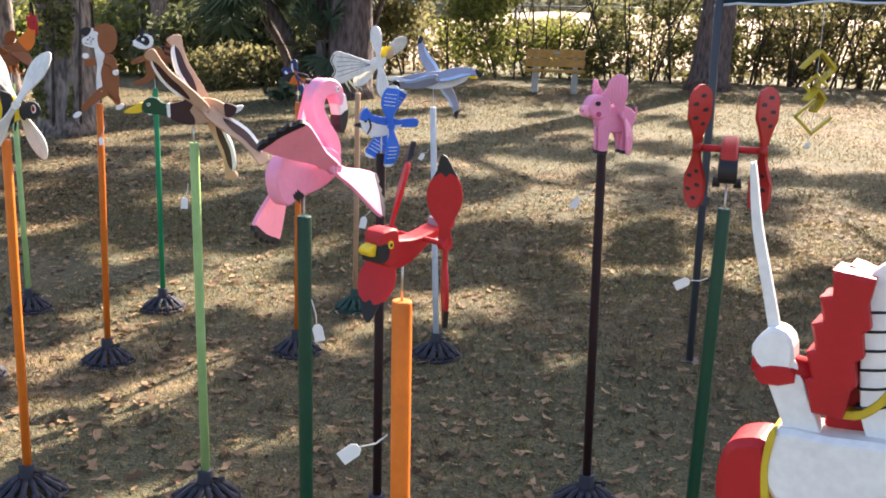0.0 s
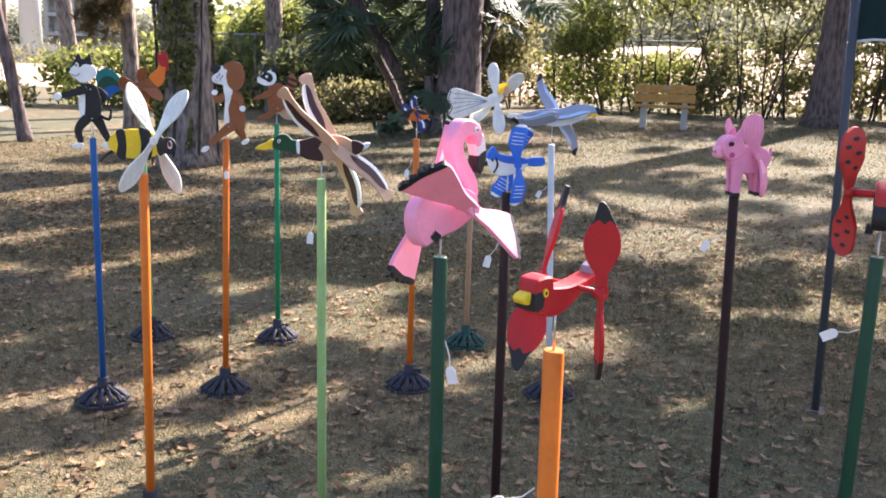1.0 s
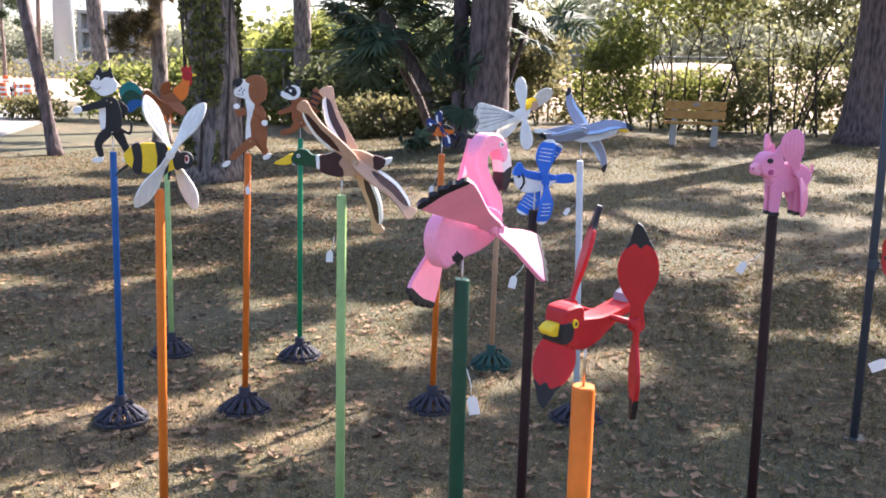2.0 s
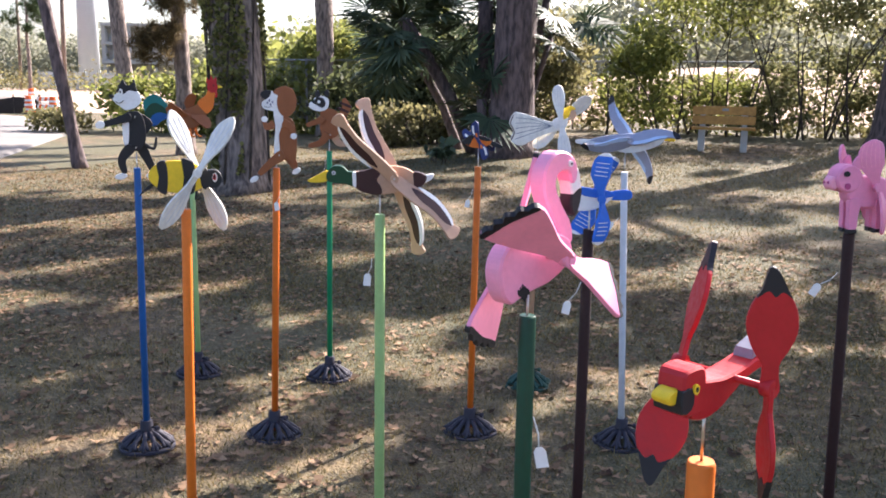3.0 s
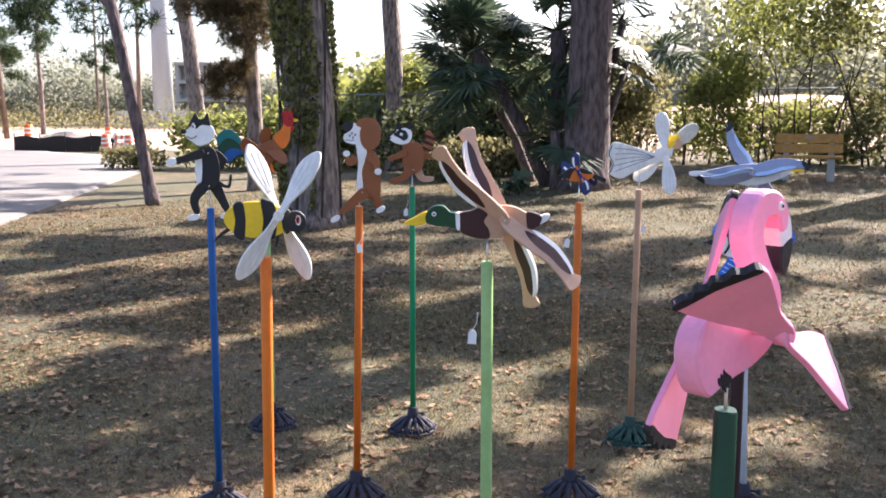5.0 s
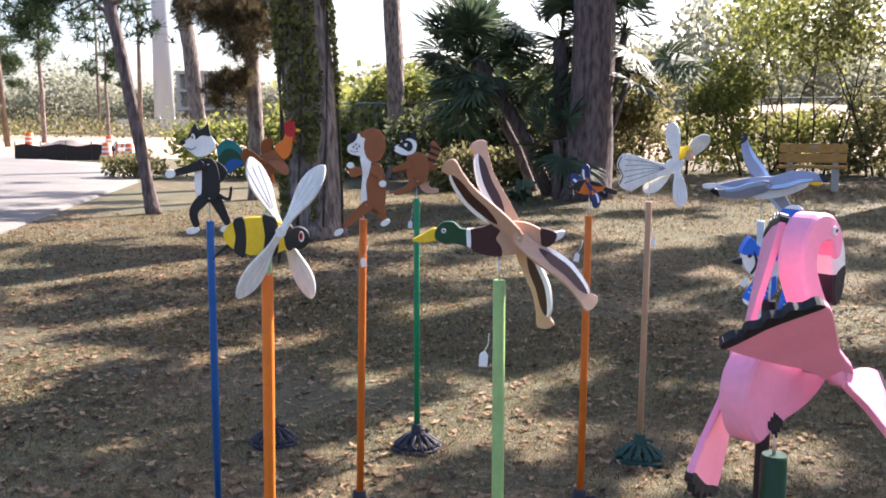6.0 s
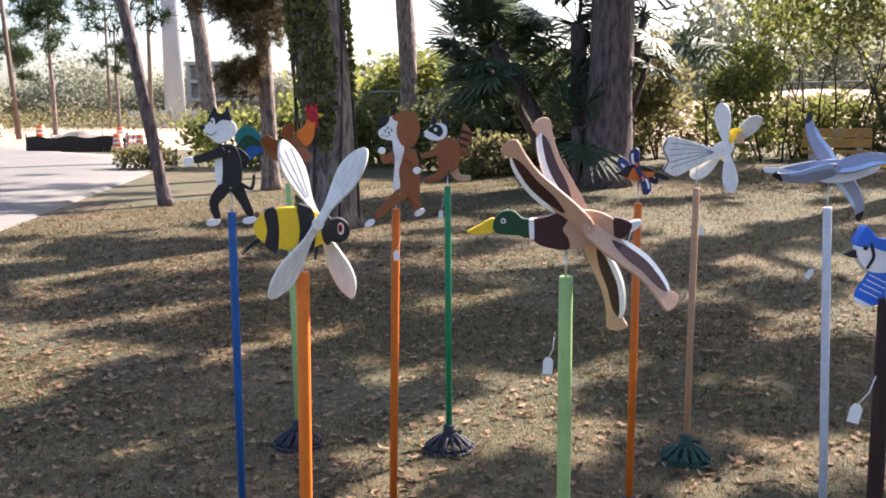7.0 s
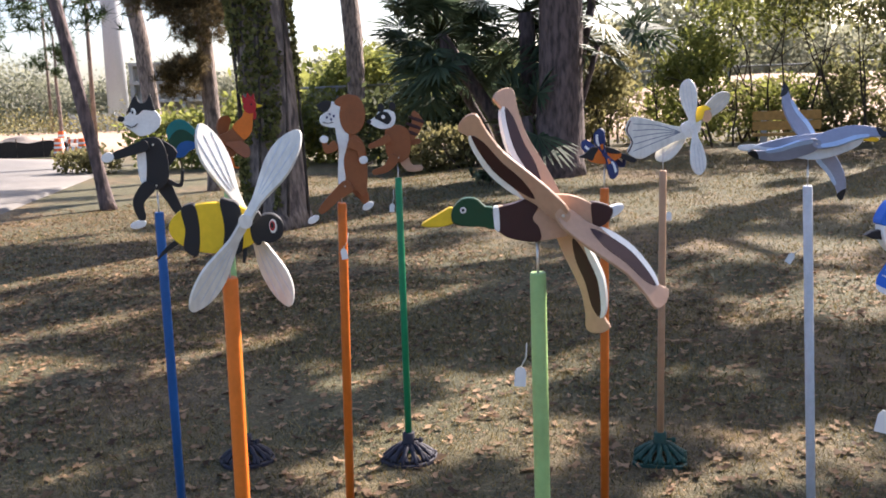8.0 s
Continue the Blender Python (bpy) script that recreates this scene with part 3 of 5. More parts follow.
tree("pine_tree", (1.55, 20.4), (1.9, 20.5, 13), 0.36, 0.26, [(2.2, 18.6, 8.4, 3.2, 1.0, 0.8), (1.5, 22.0, 9.0, 3.4, 0.55, 0.7), (4.6, 23.5, 9.0, 2.6, 0.5, 0.6), (-1.5, 23.8, 9.2, 2.2, 0.45, 0.6), (3.0, 26.2, 9.4, 3.0, 0.5, 0.6), (6.0, 20.6, 8.8, 2.6, 0.9, 0.8)],
     "stout pine with root flare before the hedge", BARK_D, tufts=2300, size=0.34,
     limbs=[(0.58, 3.4, -1, 0.9, 0.1), (0.64, -3, -0.6, 0.9, 0.09), (0.72, 0.6, -3, 0.8, 0.09), (0.75, 2.6, 1.6, 0.7, 0.08)])
# Out of view: oak added for dappled shade, its crown clumps set to shape it.
tree("oak_tree", (8.6, 15.0), (8.2, 14.6, 8), 0.42, 0.2, [(6.4, 13.2, 7.2, 3.2, 2.2, 1.0), (9.5, 16, 8, 3, 3, 1.4), (3.1, 11.2, 6.6, 1.8, 1.3, 0.8), (-0.6, 10.9, 6.8, 1.35, 1.0, 0.7), (0.7, 12.1, 6.8, 1.3, 0.45, 0.5), (-0.3, 12.8, 7.0, 1.3, 0.8, 0.5), (-0.1, 11.6, 6.8, 1.5, 0.6, 0.5),
      (-0.4, 14.7, 7.2, 1.7, 1.3, 0.6), (1.6, 15.9, 7.4, 1.9, 1.1, 0.6), (4.0, 15.6, 7.4, 1.8, 1.1, 0.7), (3.2, 8.7, 6.2, 1.8, 0.9, 0.6), (3.1, 13.3, 7.0, 1.6, 0.65, 0.5), (-1.2, 9.2, 6.4, 1.6, 0.6, 0.5), (-0.2, 12.6, 7.4, 1.4, 1.0, 0.4), (0.2, 13.4, 7.0, 1.2, 0.6, 0.4), (1.3, 9.9, 6.4, 1.1, 0.6, 0.4)],
     "broad unseen oak added to shade the lawn", BARK_D, leaf=LEAF_M, tufts=45000, size=0.13, kind="oak",
     limbs=[(0.45, -4.0, -1, 2.2, 0.16), (0.5, 2.4, 2, 2.4, 0.14), (0.6, -1.5, -3, 1.8, 0.12), (0.7, -3, 1.5, 1.6, 0.1)])

# palms round the thick trunk
fan_palm((-6.95, 16.0), 2.5, "dark fan palm with drooping fronds", 50, 1.05, 0.11, low=-42, foot=(1.3, 0.5))
fan_palm((-5.55, 16.5), 2.7, "tall fan palm with a shaggy trunk", 36, 1.0, 0.13, low=-62)
fan_palm((-4.5, 16.9), 2.85, "fan palm leaning from behind the trunk", 18, 0.95, 0.06, low=-40, foot=(-0.6, 0.1))
fan_palm((-4.42, 16.95), 2.1, "low fan palm beside the trunk", 11, 0.9, 0.05, low=-25, foot=(-0.65, 0.1))
fan_palm((-7.3, 17.2), 2.05, "broad dark fan palm by the hedge", 36, 0.95, 0.09, low=-30, foot=(1.0, 0.2))
fan_palm((-5.3, 15.7), 1.0, "small drooping palm at the foot of the trunk", 9, 0.5, 0.08)

# shrubs and small trees along the fence
HEDGE = [
    ("shrub", (-13.6, 25.0), [(-0.5, 0, 1.2, 1.8, 1.2, 1.3), (0.8, 0, 2.0, 1.5, 1.1, 1.2)], 9000, 0.11, LEAF_Y, "sunlit yellow-green shrub by the road", 6, 2.4),
    ("shrub", (-10.6, 22.6), [(0, 0, 1.0, 1.7, 1.2, 0.9), (0.9, 0.2, 1.7, 1.2, 1.0, 0.6)], 5000, 0.1, LEAF_D, "dense dark evergreen shrub", 6, 2.2),
    ("shrub", (-8.2, 22.2), [(0, 0, 0.9, 1.5, 1.0, 0.8), (0, 0.6, 1.7, 1.3, 1.0, 0.6)], 4200, 0.1, LEAF_D, "dense dark evergreen shrub", 6, 2.2),
    ("shrub", (-8.9, 20.2), [(0, 0, 0.45, 1.2, 0.6, 0.5), (1.6, 0.2, 0.5, 1.0, 0.6, 0.5)], 5200, 0.07, LEAF_O, "low olive shrub at the lawn's edge", 9, 0.9),
    ("shrub", (-6.3, 21.6), [(0, 0, 0.9, 1.3, 0.8, 0.9), (0.6, 0, 1.9, 1.0, 0.8, 0.8)], 7000, 0.07, LEAF_O, "thin olive-green shrub by the fence", 9, 2.4),
    ("shrub", (-3.6, 21.4), [(0, 0, 1.0, 0.9, 0.7, 0.9), (0.1, 0, 1.9, 0.8, 0.7, 0.6)], 3800, 0.07, LEAF_Y, "bright yellow-green leafy bush", 6, 2.0),
    ("small_tree", (-2.2, 22.4), [(0, 0, 3.3, 1.7, 1.2, 1.1), (0.3, 0, 0.7, 1.1, 0.7, 0.7)], 6000, 0.066, LEAF_Y, "many-stemmed young tree with open crown", 9, 3.2),
    ("small_tree", (-0.3, 22.0), [(0, 0, 3.3, 1.8, 1.2, 1.1), (-0.4, 0, 0.6, 1.1, 0.6, 0.5), (0.3, 0.5, 1.5, 1.2, 0.5, 0.5)], 6800, 0.066, LEAF_M, "many-stemmed young tree with open crown", 9, 3.2),
    ("small_tree", (1.6, 22.8), [(0, 0, 3.2, 1.8, 1.2, 1.1), (0, 0, 0.7, 1.3, 0.6, 0.6), (0, 0, 1.6, 1.5, 0.5, 0.4)], 6600, 0.066, LEAF_M, "leggy shrub with tangled bare stems", 14, 3.2),
    ("small_tree", (3.6, 22.6), [(0, 0, 2.3, 1.7, 1.0, 1.2), (0.2, 0, 0.8, 1.3, 0.7, 0.7)], 5600, 0.068, LEAF_O, "dark tangled thicket along the fence", 18, 3.2),
    ("small_tree", (5.9, 22.4), [(0, 0, 2.0, 1.8, 1.0, 1.4), (0, 0, 0.7, 1.5, 0.7, 0.7)], 5600, 0.068, LEAF_O, "dark tangled thicket along the fence", 18, 3.2),
    ("small_tree", (8.4, 22.0), [(0, 0, 1.8, 1.9, 1.0, 1.5)], 6000, 0.09, LEAF_D, "dark tangled thicket along the fence", 14, 3.2),
]
for nm, at, blobs, n, size, leaf, label, stems, hh in HEDGE:
    shrub(nm, at, blobs, n, size, leaf, label, stems, hh, 1.1, 0.028, "shrub" if nm == "shrub" else "tree")
shrub("tall_grass", (-17.5, 22.6), [(0, 0, 0.8, 2.0, 0.9, 0.8), (1.6, 1, 1.0, 1.6, 1.0, 1.0)], 4200, 0.11, LEAF_Y, "tall weedy yellow-green growth by the road", 10, 1.6, 1.4, 0.02, "shrub")
shrub("shrub", (-19.4, 20.6), [(0, 0, 0.35, 1.0, 0.6, 0.4)], 1100, 0.08, LEAF_O, "low straw-coloured weeds at the road edge", 6, 0.7, 0.8, 0.012)

for x, y, w in ((-5.2, 22.9, 1.3), (-2.6, 23.1, 1.2), (-0.6, 22.9, 1.1), (1.2, 23.2, 1.3), (3.2, 23.0, 1.4), (5.4, 22.9, 1.4)):
    shrub("shrub", (x, y), [(0, 0, 0.45, w, 0.5, 0.5), (0.3, 0.1, 1.0, w * 0.8, 0.4, 0.4)], 1500, 0.07, LEAF_O, "low straggling undergrowth along the fence", 10, 1.5, 1.2, 0.012)

# low sprout under the palms
shrub("palm_seedling", (-5.7, 14.6), [(0, 0, 0.25, 0.3, 0.25, 0.15)], 60, 0.11, PALM, "small palm seedling with arching leaves", 4, 0.4, 0.15, 0.01, "seedling")


# The default leaf colour is paled to stand in for haze.
def far_woods(name, x0, y0, x1, y1, h, n, size, label, leaf=HAZED_LEAF):
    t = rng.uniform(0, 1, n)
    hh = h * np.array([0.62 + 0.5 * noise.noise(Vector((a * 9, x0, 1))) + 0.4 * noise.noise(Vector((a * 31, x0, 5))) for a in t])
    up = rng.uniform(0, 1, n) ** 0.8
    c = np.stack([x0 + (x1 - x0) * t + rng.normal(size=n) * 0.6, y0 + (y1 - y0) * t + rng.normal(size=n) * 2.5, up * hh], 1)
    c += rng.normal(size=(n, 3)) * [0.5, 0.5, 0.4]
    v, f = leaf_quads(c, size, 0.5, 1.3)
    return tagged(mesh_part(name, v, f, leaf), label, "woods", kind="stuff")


far_woods("far_woods", -150, 62, -62, 110, 9, 52000, 0.3, "far treeline beyond the road, leaf colour paled for haze")
far_woods("far_woods", -66, 112, 30, 128, 13, 52000, 0.42, "far treeline behind the building ground, leaf colour paled for haze")
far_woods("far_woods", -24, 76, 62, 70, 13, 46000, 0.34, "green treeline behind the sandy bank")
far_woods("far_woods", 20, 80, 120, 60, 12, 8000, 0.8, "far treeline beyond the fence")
far_woods("far_woods", -40, 62, -20, 66, 6.5, 6000, 0.45, "sunlit trees beyond the hedge", LEAF_Y)
far_woods("far_woods", -95, 62, -48, 68, 2.6, 8000, 0.15, "straw-coloured brush beyond the road works", LEAF_O)
# This crown uses the haze-paled leaf colour too.
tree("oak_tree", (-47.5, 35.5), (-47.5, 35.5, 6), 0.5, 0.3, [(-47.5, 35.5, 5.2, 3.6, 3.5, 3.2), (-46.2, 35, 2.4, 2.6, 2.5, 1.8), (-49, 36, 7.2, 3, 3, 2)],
     "big roadside tree, dense grey-green crown paled for haze", leaf=HAZED_LEAF, tufts=16000, size=0.19, kind="oak")
for x, y, s in ((-52.5, 47.5, 1.0), (-61, 62, 0.8), (-58, 49, 0.7)):
    tree("far_pine", (x, y), (x, y, 10.5 * s), 0.16, 0.08, [(x - 0.5, y, 8 * s, 2.2 * s, 2, 1.2 * s), (x + 1.2, y, 6.2 * s, 1.6 * s, 1.4, 0.6 * s), (x, y, 9.6 * s, 1.4 * s, 1.4, 1)],
         "distant pine against the pale sky", tufts=420, size=0.42, tight=0.26, group="pines beyond the road")


# ---------- fence, bench, tent ----------
fence = thing("chain_link_fence", (-16, 24.0, 0.42), -2, "chain-link fence behind the shrubs", "fence")
for k in range(12):
    part("post", tube_bm([(k * 2.6, 0, -0.1), (k * 2.6, 0, 1.72)], [0.03, 0.03], 8), GALV, fence)
part("top_rail", tube_bm([(0, 0, 1.68), (28.6, 0, 1.68)], [0.025, 0.025], 8), GALV, fence)
fv, ff = [], []
for k in range(-22, 360):
    for sgn in (1, -1):
        a, b = (k * 0.08, 0.02), (k * 0.08 + 1.7 * sgn, 1.66)
        if min(a[0], b[0]) < 0 or max(a[0], b[0]) > 28.6:
            continue
        i = len(fv)
        fv += [(a[0] - 0.003, 0.004 * sgn, a[1]), (a[0] + 0.003, 0.004 * sgn, a[1]), (b[0] + 0.003, 0.004 * sgn, b[1]), (b[0] - 0.003, 0.004 * sgn, b[1])]
        ff.append((i, i + 1, i + 2, i + 3))
tagged(mesh_part("wire_mesh", fv, ff, GALV, fence), kind="stuff")

bench = thing("park_bench", (-1.45, 18.35, ground_z(-1.4, 18.3)), 5, "yellow-brown slatted wooden bench on concrete legs", "bench")
for x in (-0.38, 0.38):
    bm = box_bm((0.12, 0.36, 0.4), (x, 0.02, 0.2), 0.012)
    box_bm((0.1, 0.08, 0.46), (x, 0.24, 0.6), 0.01, bm, pose(0, 0, 0, -8))
    part("leg", bm, CONCRETE, bench, "concrete bench leg")
for k in range(3):
    part("seat_slat", box_bm((1.14, 0.125, 0.045), (0, -0.14 + 0.135 * k, 0.425), 0.008), BENCHWOOD, bench)
for k in range(2):
    part("back_slat", box_bm((1.14, 0.04, 0.16), (0, 0.19 + 0.03 * k, 0.57 + 0.175 * k), 0.008), BENCHWOOD, bench)
part("plaque", box_bm((0.12, 0.004, 0.045), (0.02, 0.197, 0.765)), GALV, bench, "small metal plaque")

tent = thing("tent_canopy", (0.745, 4.27, 0), 0, "dark green canopy tent on a grey leg", "tent")
part("leg", tube_bm([(-0.0, 0, 0.0), (-0.005, 0, 1.2), (-0.012, 0.01, 1.95)], [0.019, 0.019, 0.022], 8), TENTLEG, tent, "grey steel tent leg")
part("foot", box_bm((0.09, 0.09, 0.008), (0.0, 0, 0.006), 0.002), TENTLEG, tent)
part("clamp", box_bm((0.045, 0.05, 0.05), (0.0, -0.005, 0.83), 0.006), TENTLEG, tent)
val = bmesh.new()
vals = []
for k in range(25):
    f = k / 24
    x, sag = -0.03 + 2.6 * f, 0.035 * math.sin(math.pi * min(1, f * 1.4)) + 0.008 * math.sin(k * 1.7)
    y = 0.02 * math.sin(k * 0.9)
    vals.append([val.verts.new((x, y, 1.745 + sag)), val.verts.new((x, y + 0.004, 1.93 + 0.3 * sag)), val.verts.new((x, 0.6, 2.2)), val.verts.new((x, 2.4, 2.35))])
for a, b in zip(vals, vals[1:]):
    for k in range(3):
        val.faces.new((a[k], b[k], b[k + 1], a[k + 1]))
bmesh.ops.solidify(val, geom=val.faces[:], thickness=0.004)
part("canopy", val, CANOPY, tent, "dark green canvas with a pale hem")
hem = bmesh.new()
tube_bm([(-0.03 + 2.6 * k / 24, 0.02 * math.sin(k * 0.9), 1.745 + 0.035 * math.sin(math.pi * min(1, k / 24 * 1.4)) + 0.008 * math.sin(k * 1.7)) for k in range(25)], [0.006] * 25, 6, hem)
part("hem", hem, WHITEPOLE, tent, "pale hem of the canvas")
for x, y in ((2.6, 0.0), (2.8, 2.6)):
    part("leg", tube_bm([(x, y, 0), (x, y, 1.95)], [0.019, 0.019], 8), TENTLEG, tent)

spin = thing("wind_spinner", (1.2, 4.27, 1.553), 8, "yellow square-link wooden wind spinner hanging from the tent", "wind spinner")
part("cord", tube_bm([(0, 0, 0), (0, 0, 0.24)], [0.0015] * 2, 5), STRING, spin)
part("cord", tube_bm([(0, 0, 0), (0, 0, -0.38), (-0.01, 0, -0.42)], [0.0015] * 3, 5), STRING, spin)
for cz, r, tw in ((-0.075, 0.078, 10), (-0.155, 0.05, -25), (-0.22, 0.05, 30), (-0.30, 0.078, -8)):
    for k in range(4):
        a, b = radians(90 * k), radians(90 * k + 90)
        p, q = Vector((r * math.cos(a), 0, cz + r * math.sin(a))), Vector((r * math.cos(b), 0, cz + r * math.sin(b)))
        if k == int(tw) % 4:
            continue
        c, d = (p + q) / 2, (q - p)
        m = Matrix.Rotation(radians(tw), 4, "Z") @ Matrix.Translation(c) @ Matrix.Rotation(-math.atan2(d.z, d.x), 4, "Y")
        bm = box_bm((d.length + 0.012, 0.05, 0.012), (0, 0, 0), 0.002)
        bmesh.ops.transform(bm, matrix=m @ Matrix.Identity(4), verts=bm.verts)
        part("slat", bm, GOLD, spin)
part("drop", box_bm((0.02, 0.02, 0.03), (-0.01, 0, -0.435), 0.005), WHITE, spin)


# ---------- display stands ----------
def stand_base(parent, resin, square=False, turn=0.0):
    """Cast resin foot: collar with a knob, and an open skirt of curved ribs on a rim."""
    part("collar", tube_bm([(0, 0, 0.05), (0, 0, 0.066), (0, 0, 0.12), (0, 0, 0.124)], [0.036, 0.029, 0.027, 0.024], 16), resin, parent)
    part("knob", tube_bm([(0.026, 0, 0.094), (0.05, 0, 0.094), (0.052, 0, 0.094), (0.066, 0, 0.094)], [0.005, 0.005, 0.012, 0.011], 8), resin, parent, "clamping knob")

    def rim_r(w):
        if not square:
            return 0.122 * (1 + 0.04 * math.cos(4 * w))
        c = max(abs(math.cos(w)), abs(math.sin(w)))
        return min(0.11 / c, 0.14)

    rim, n = bmesh.new(), 48
    loops = []
    for i in range(n):
        w = 2 * math.pi * i / n
        q, r = Vector((math.cos(w + turn), math.sin(w + turn), 0)), rim_r(w)
        loops.append([rim.verts.new(q * (r + dr) + Vector((0, 0, z))) for dr, z in ((-0.009, 0.001), (0.004, 0.001), (0.003, 0.013), (-0.008, 0.017))])
    for i in range(n):
        a, b = loops[i], loops[(i + 1) % n]
        for k in range(4):
            rim.faces.new((a[k], b[k], b[(k + 1) % 4], a[(k + 1) % 4]))
    bmesh.ops.recalc_face_normals(rim, faces=rim.faces)
    part("rim", rim, resin, parent)
    prof = ((0.026, 0.068), (0.054, 0.058), (0.086, 0.036), (1.0, 0.012))
    for i in range(12):
        w = 2 * math.pi * i / 12
        pts = []
        for r, z in prof:
            rr = rim_r(w) - 0.003 if r == 1.0 else r
            pts.append((rr * math.cos(w + turn), rr * math.sin(w + turn), z))
        part("rib", tube_bm(pts, [0.013, 0.012, 0.011, 0.009], 6), resin, parent)
    for i in range(12):
        for sgn in (1, -1):
            w = 2 * math.pi * i / 12
            q = []
            for k, (r, z) in enumerate(((0.062, 0.053), (0.08, 0.041), (0.1, 0.028), (0.108, 0.019))):
                q.append((r * math.cos(w + turn + sgn * 0.065 * k), r * math.sin(w + turn + sgn * 0.065 * k), z))
            part("scroll", tube_bm(q, [0.008] * 4, 5), resin, parent)


def stand(base, top, material, label, resin=RESIN, r=0.0148, square=False, turn=0.0):
    """A painted pole in a resin foot; it may lean a little."""
    th = thing("display_stand", (base[0], base[1], 0.0), 0, label, "display stand", "whirligig stands")
    dx, dy = top[0] - base[0], top[1] - base[1]
    part("pole", tube_bm([(0, 0, 0.03), (dx * 0.5, dy * 0.5, 0.64), (dx * 0.995, dy * 0.995, 1.246), (dx, dy, 1.25)], [r, r, r, r * 0.9], 16), material, th)
    stand_base(th, resin, square, turn)
    return th


def price_tag(at, hang, yaw, size=(0.021, 0.036), tilt=0.0):
    """A white card on a loop of string; hang is the string's drop from where it is tied."""
    th = thing("price_tag", at, yaw, "white paper price tag on a string loop", "price tag", "price tags")
    end = Vector(hang)
    part("string", tube_bm([(0, 0, 0), end * 0.5 + Vector((0.004, 0, -0.004)), end], [0.0012] * 3, 5), STRING, th)
    w, h = size
    m = Matrix.Translation(end) @ Matrix.Rotation(radians(tilt), 4, "Y")
    loop = [(-w * 0.25, 0), (w * 0.25, 0), (w / 2, -h * 0.22), (w / 2, -h), (-w / 2, -h), (-w / 2, -h * 0.22)]
    bm = bmesh.new()
    fr = [bm.verts.new(m @ Vector((x, -0.0006, z))) for x, z in loop]
    bk = [bm.verts.new(m @ Vector((x, 0.0006, z))) for x, z in loop]
    bm.faces.new(fr), bm.faces.new(bk[::-1])
    for i in range(6):
        j = (i + 1) % 6
        bm.faces.new((fr[j], fr[i], bk[i], bk[j]))
    bmesh.ops.recalc_face_normals(bm, faces=bm.faces)
    part("card", bm, CARD, th)
    return th


P = {  # pole base and top in the plan
    "cat": ((-2.457, 3.104), (-2.419, 3.067)), "dog": ((-2.005, 3.441), (-1.928, 3.368)), "raccoon": ((-2.185, 4.314), (-2.186, 4.328)),
    "oriole": ((-1.191, 3.837), (-1.182, 3.857)), "angel": ((-1.14, 4.636), (-1.118, 4.6)), "gull": ((-0.506, 3.984), (-0.539, 3.932)),
    "rooster": ((-2.881, 4.078), (-2.99, 4.22)), "bee": ((-1.543, 2.182), (-1.476, 2.12)), "duck": ((-0.936, 2.303), (-0.926, 2.282)),
    "pig": ((0.343, 2.62), (0.327, 2.531)), "flamingo": ((-0.2, 1.32), (-0.196, 1.309)), "jay": ((-0.32, 2.29), (-0.315, 2.279)),
    "cardinal": ((0.15, 0.80), (0.147, 0.786)), "ladybird": ((0.63, 1.74), (0.645, 1.698)), "soldier": ((0.77, 0.5), (0.77, 0.485)),
}
for key, mat_, label, kw in (
    ("cat", BLUE, "blue painted pole in a slate resin foot", {}), ("dog", ORANGE2, "burnt-orange pole in a slate resin foot", {"turn": 0.3}),
    ("raccoon", GREEN, "bright green pole in a slate resin foot", {"turn": 0.7}), ("oriole", ORANGE2, "burnt-orange pole in a slate resin foot", {"turn": 0.2}),
    ("angel", TANPOLE, "tan pole in a square dark green foot", {"resin": RESIN_G, "square": True, "turn": 0.15}), ("gull", WHITEPOLE, "white pole in a slate resin foot", {}),
    ("rooster", GREEN_L, "light green pole in a slate resin foot", {}), ("bee", ORANGE, "orange pole in a slate resin foot", {"turn": 0.4}),
    ("duck", GREEN_L, "light green pole in a slate resin foot", {"turn": 0.1}), ("pig", POLE_BR, "dark brown pole in a slate resin foot", {"turn": 0.2}),
    ("flamingo", GREEN_D, "dark green pole in a slate resin foot", {}), ("jay", POLE_BR, "dark brown pole in a slate resin foot", {}),
    ("cardinal", ORANGE, "orange pole in a slate resin foot", {}), ("ladybird", GREEN_D, "dark green pole in a slate resin foot", {}),
    ("soldier", GREEN_D, "dark green pole in a slate resin foot", {}),
):
    stand(*P[key], mat_, label, **kw)


# ---------- whirligigs, each on the rod of its stand ----------
def whirligig(name, key, yaw, label, rod_top, rise=0.0):
    x, y = P[key][1]
    th = thing(name, (x, y, 1.25), yaw, label, "whirligig", "wooden whirligigs on poles")
    rod(th, rod_top)
    return th


# mallard, bill pointing -x
duck = whirligig("duck_whirligig", "duck", 23, "wooden mallard whirligig with tan propeller wings", 80)
board(duck, "body", [(-78, 118), (-40, 126), (0, 138), (60, 138), (105, 118), (132, 110), (118, 84), (85, 72), (40, 63), (-10, 58), (-45, 66), (-76, 84)], 26, TAN)
board(duck, "breast", [(-70, 120), (-40, 127), (-5, 139), (2, 120), (-8, 100), (4, 80), (2, 58), (-45, 64), (-70, 80), (-73, 100)], 29, BROWN_D, label="dark brown breast")
board(duck, "collar", [(-78, 119), (-68, 121), (-66, 100), (-67, 79), (-76, 83), (-78, 100)], 30, WHITE, label="white neck ring")
head = board(duck, "head", [(-150, 120), (-132, 138), (-108, 138), (-92, 124), (-76, 118), (-75, 84), (-100, 88), (-128, 90), (-150, 98)], 28, MALLARD, label="glossy green head")
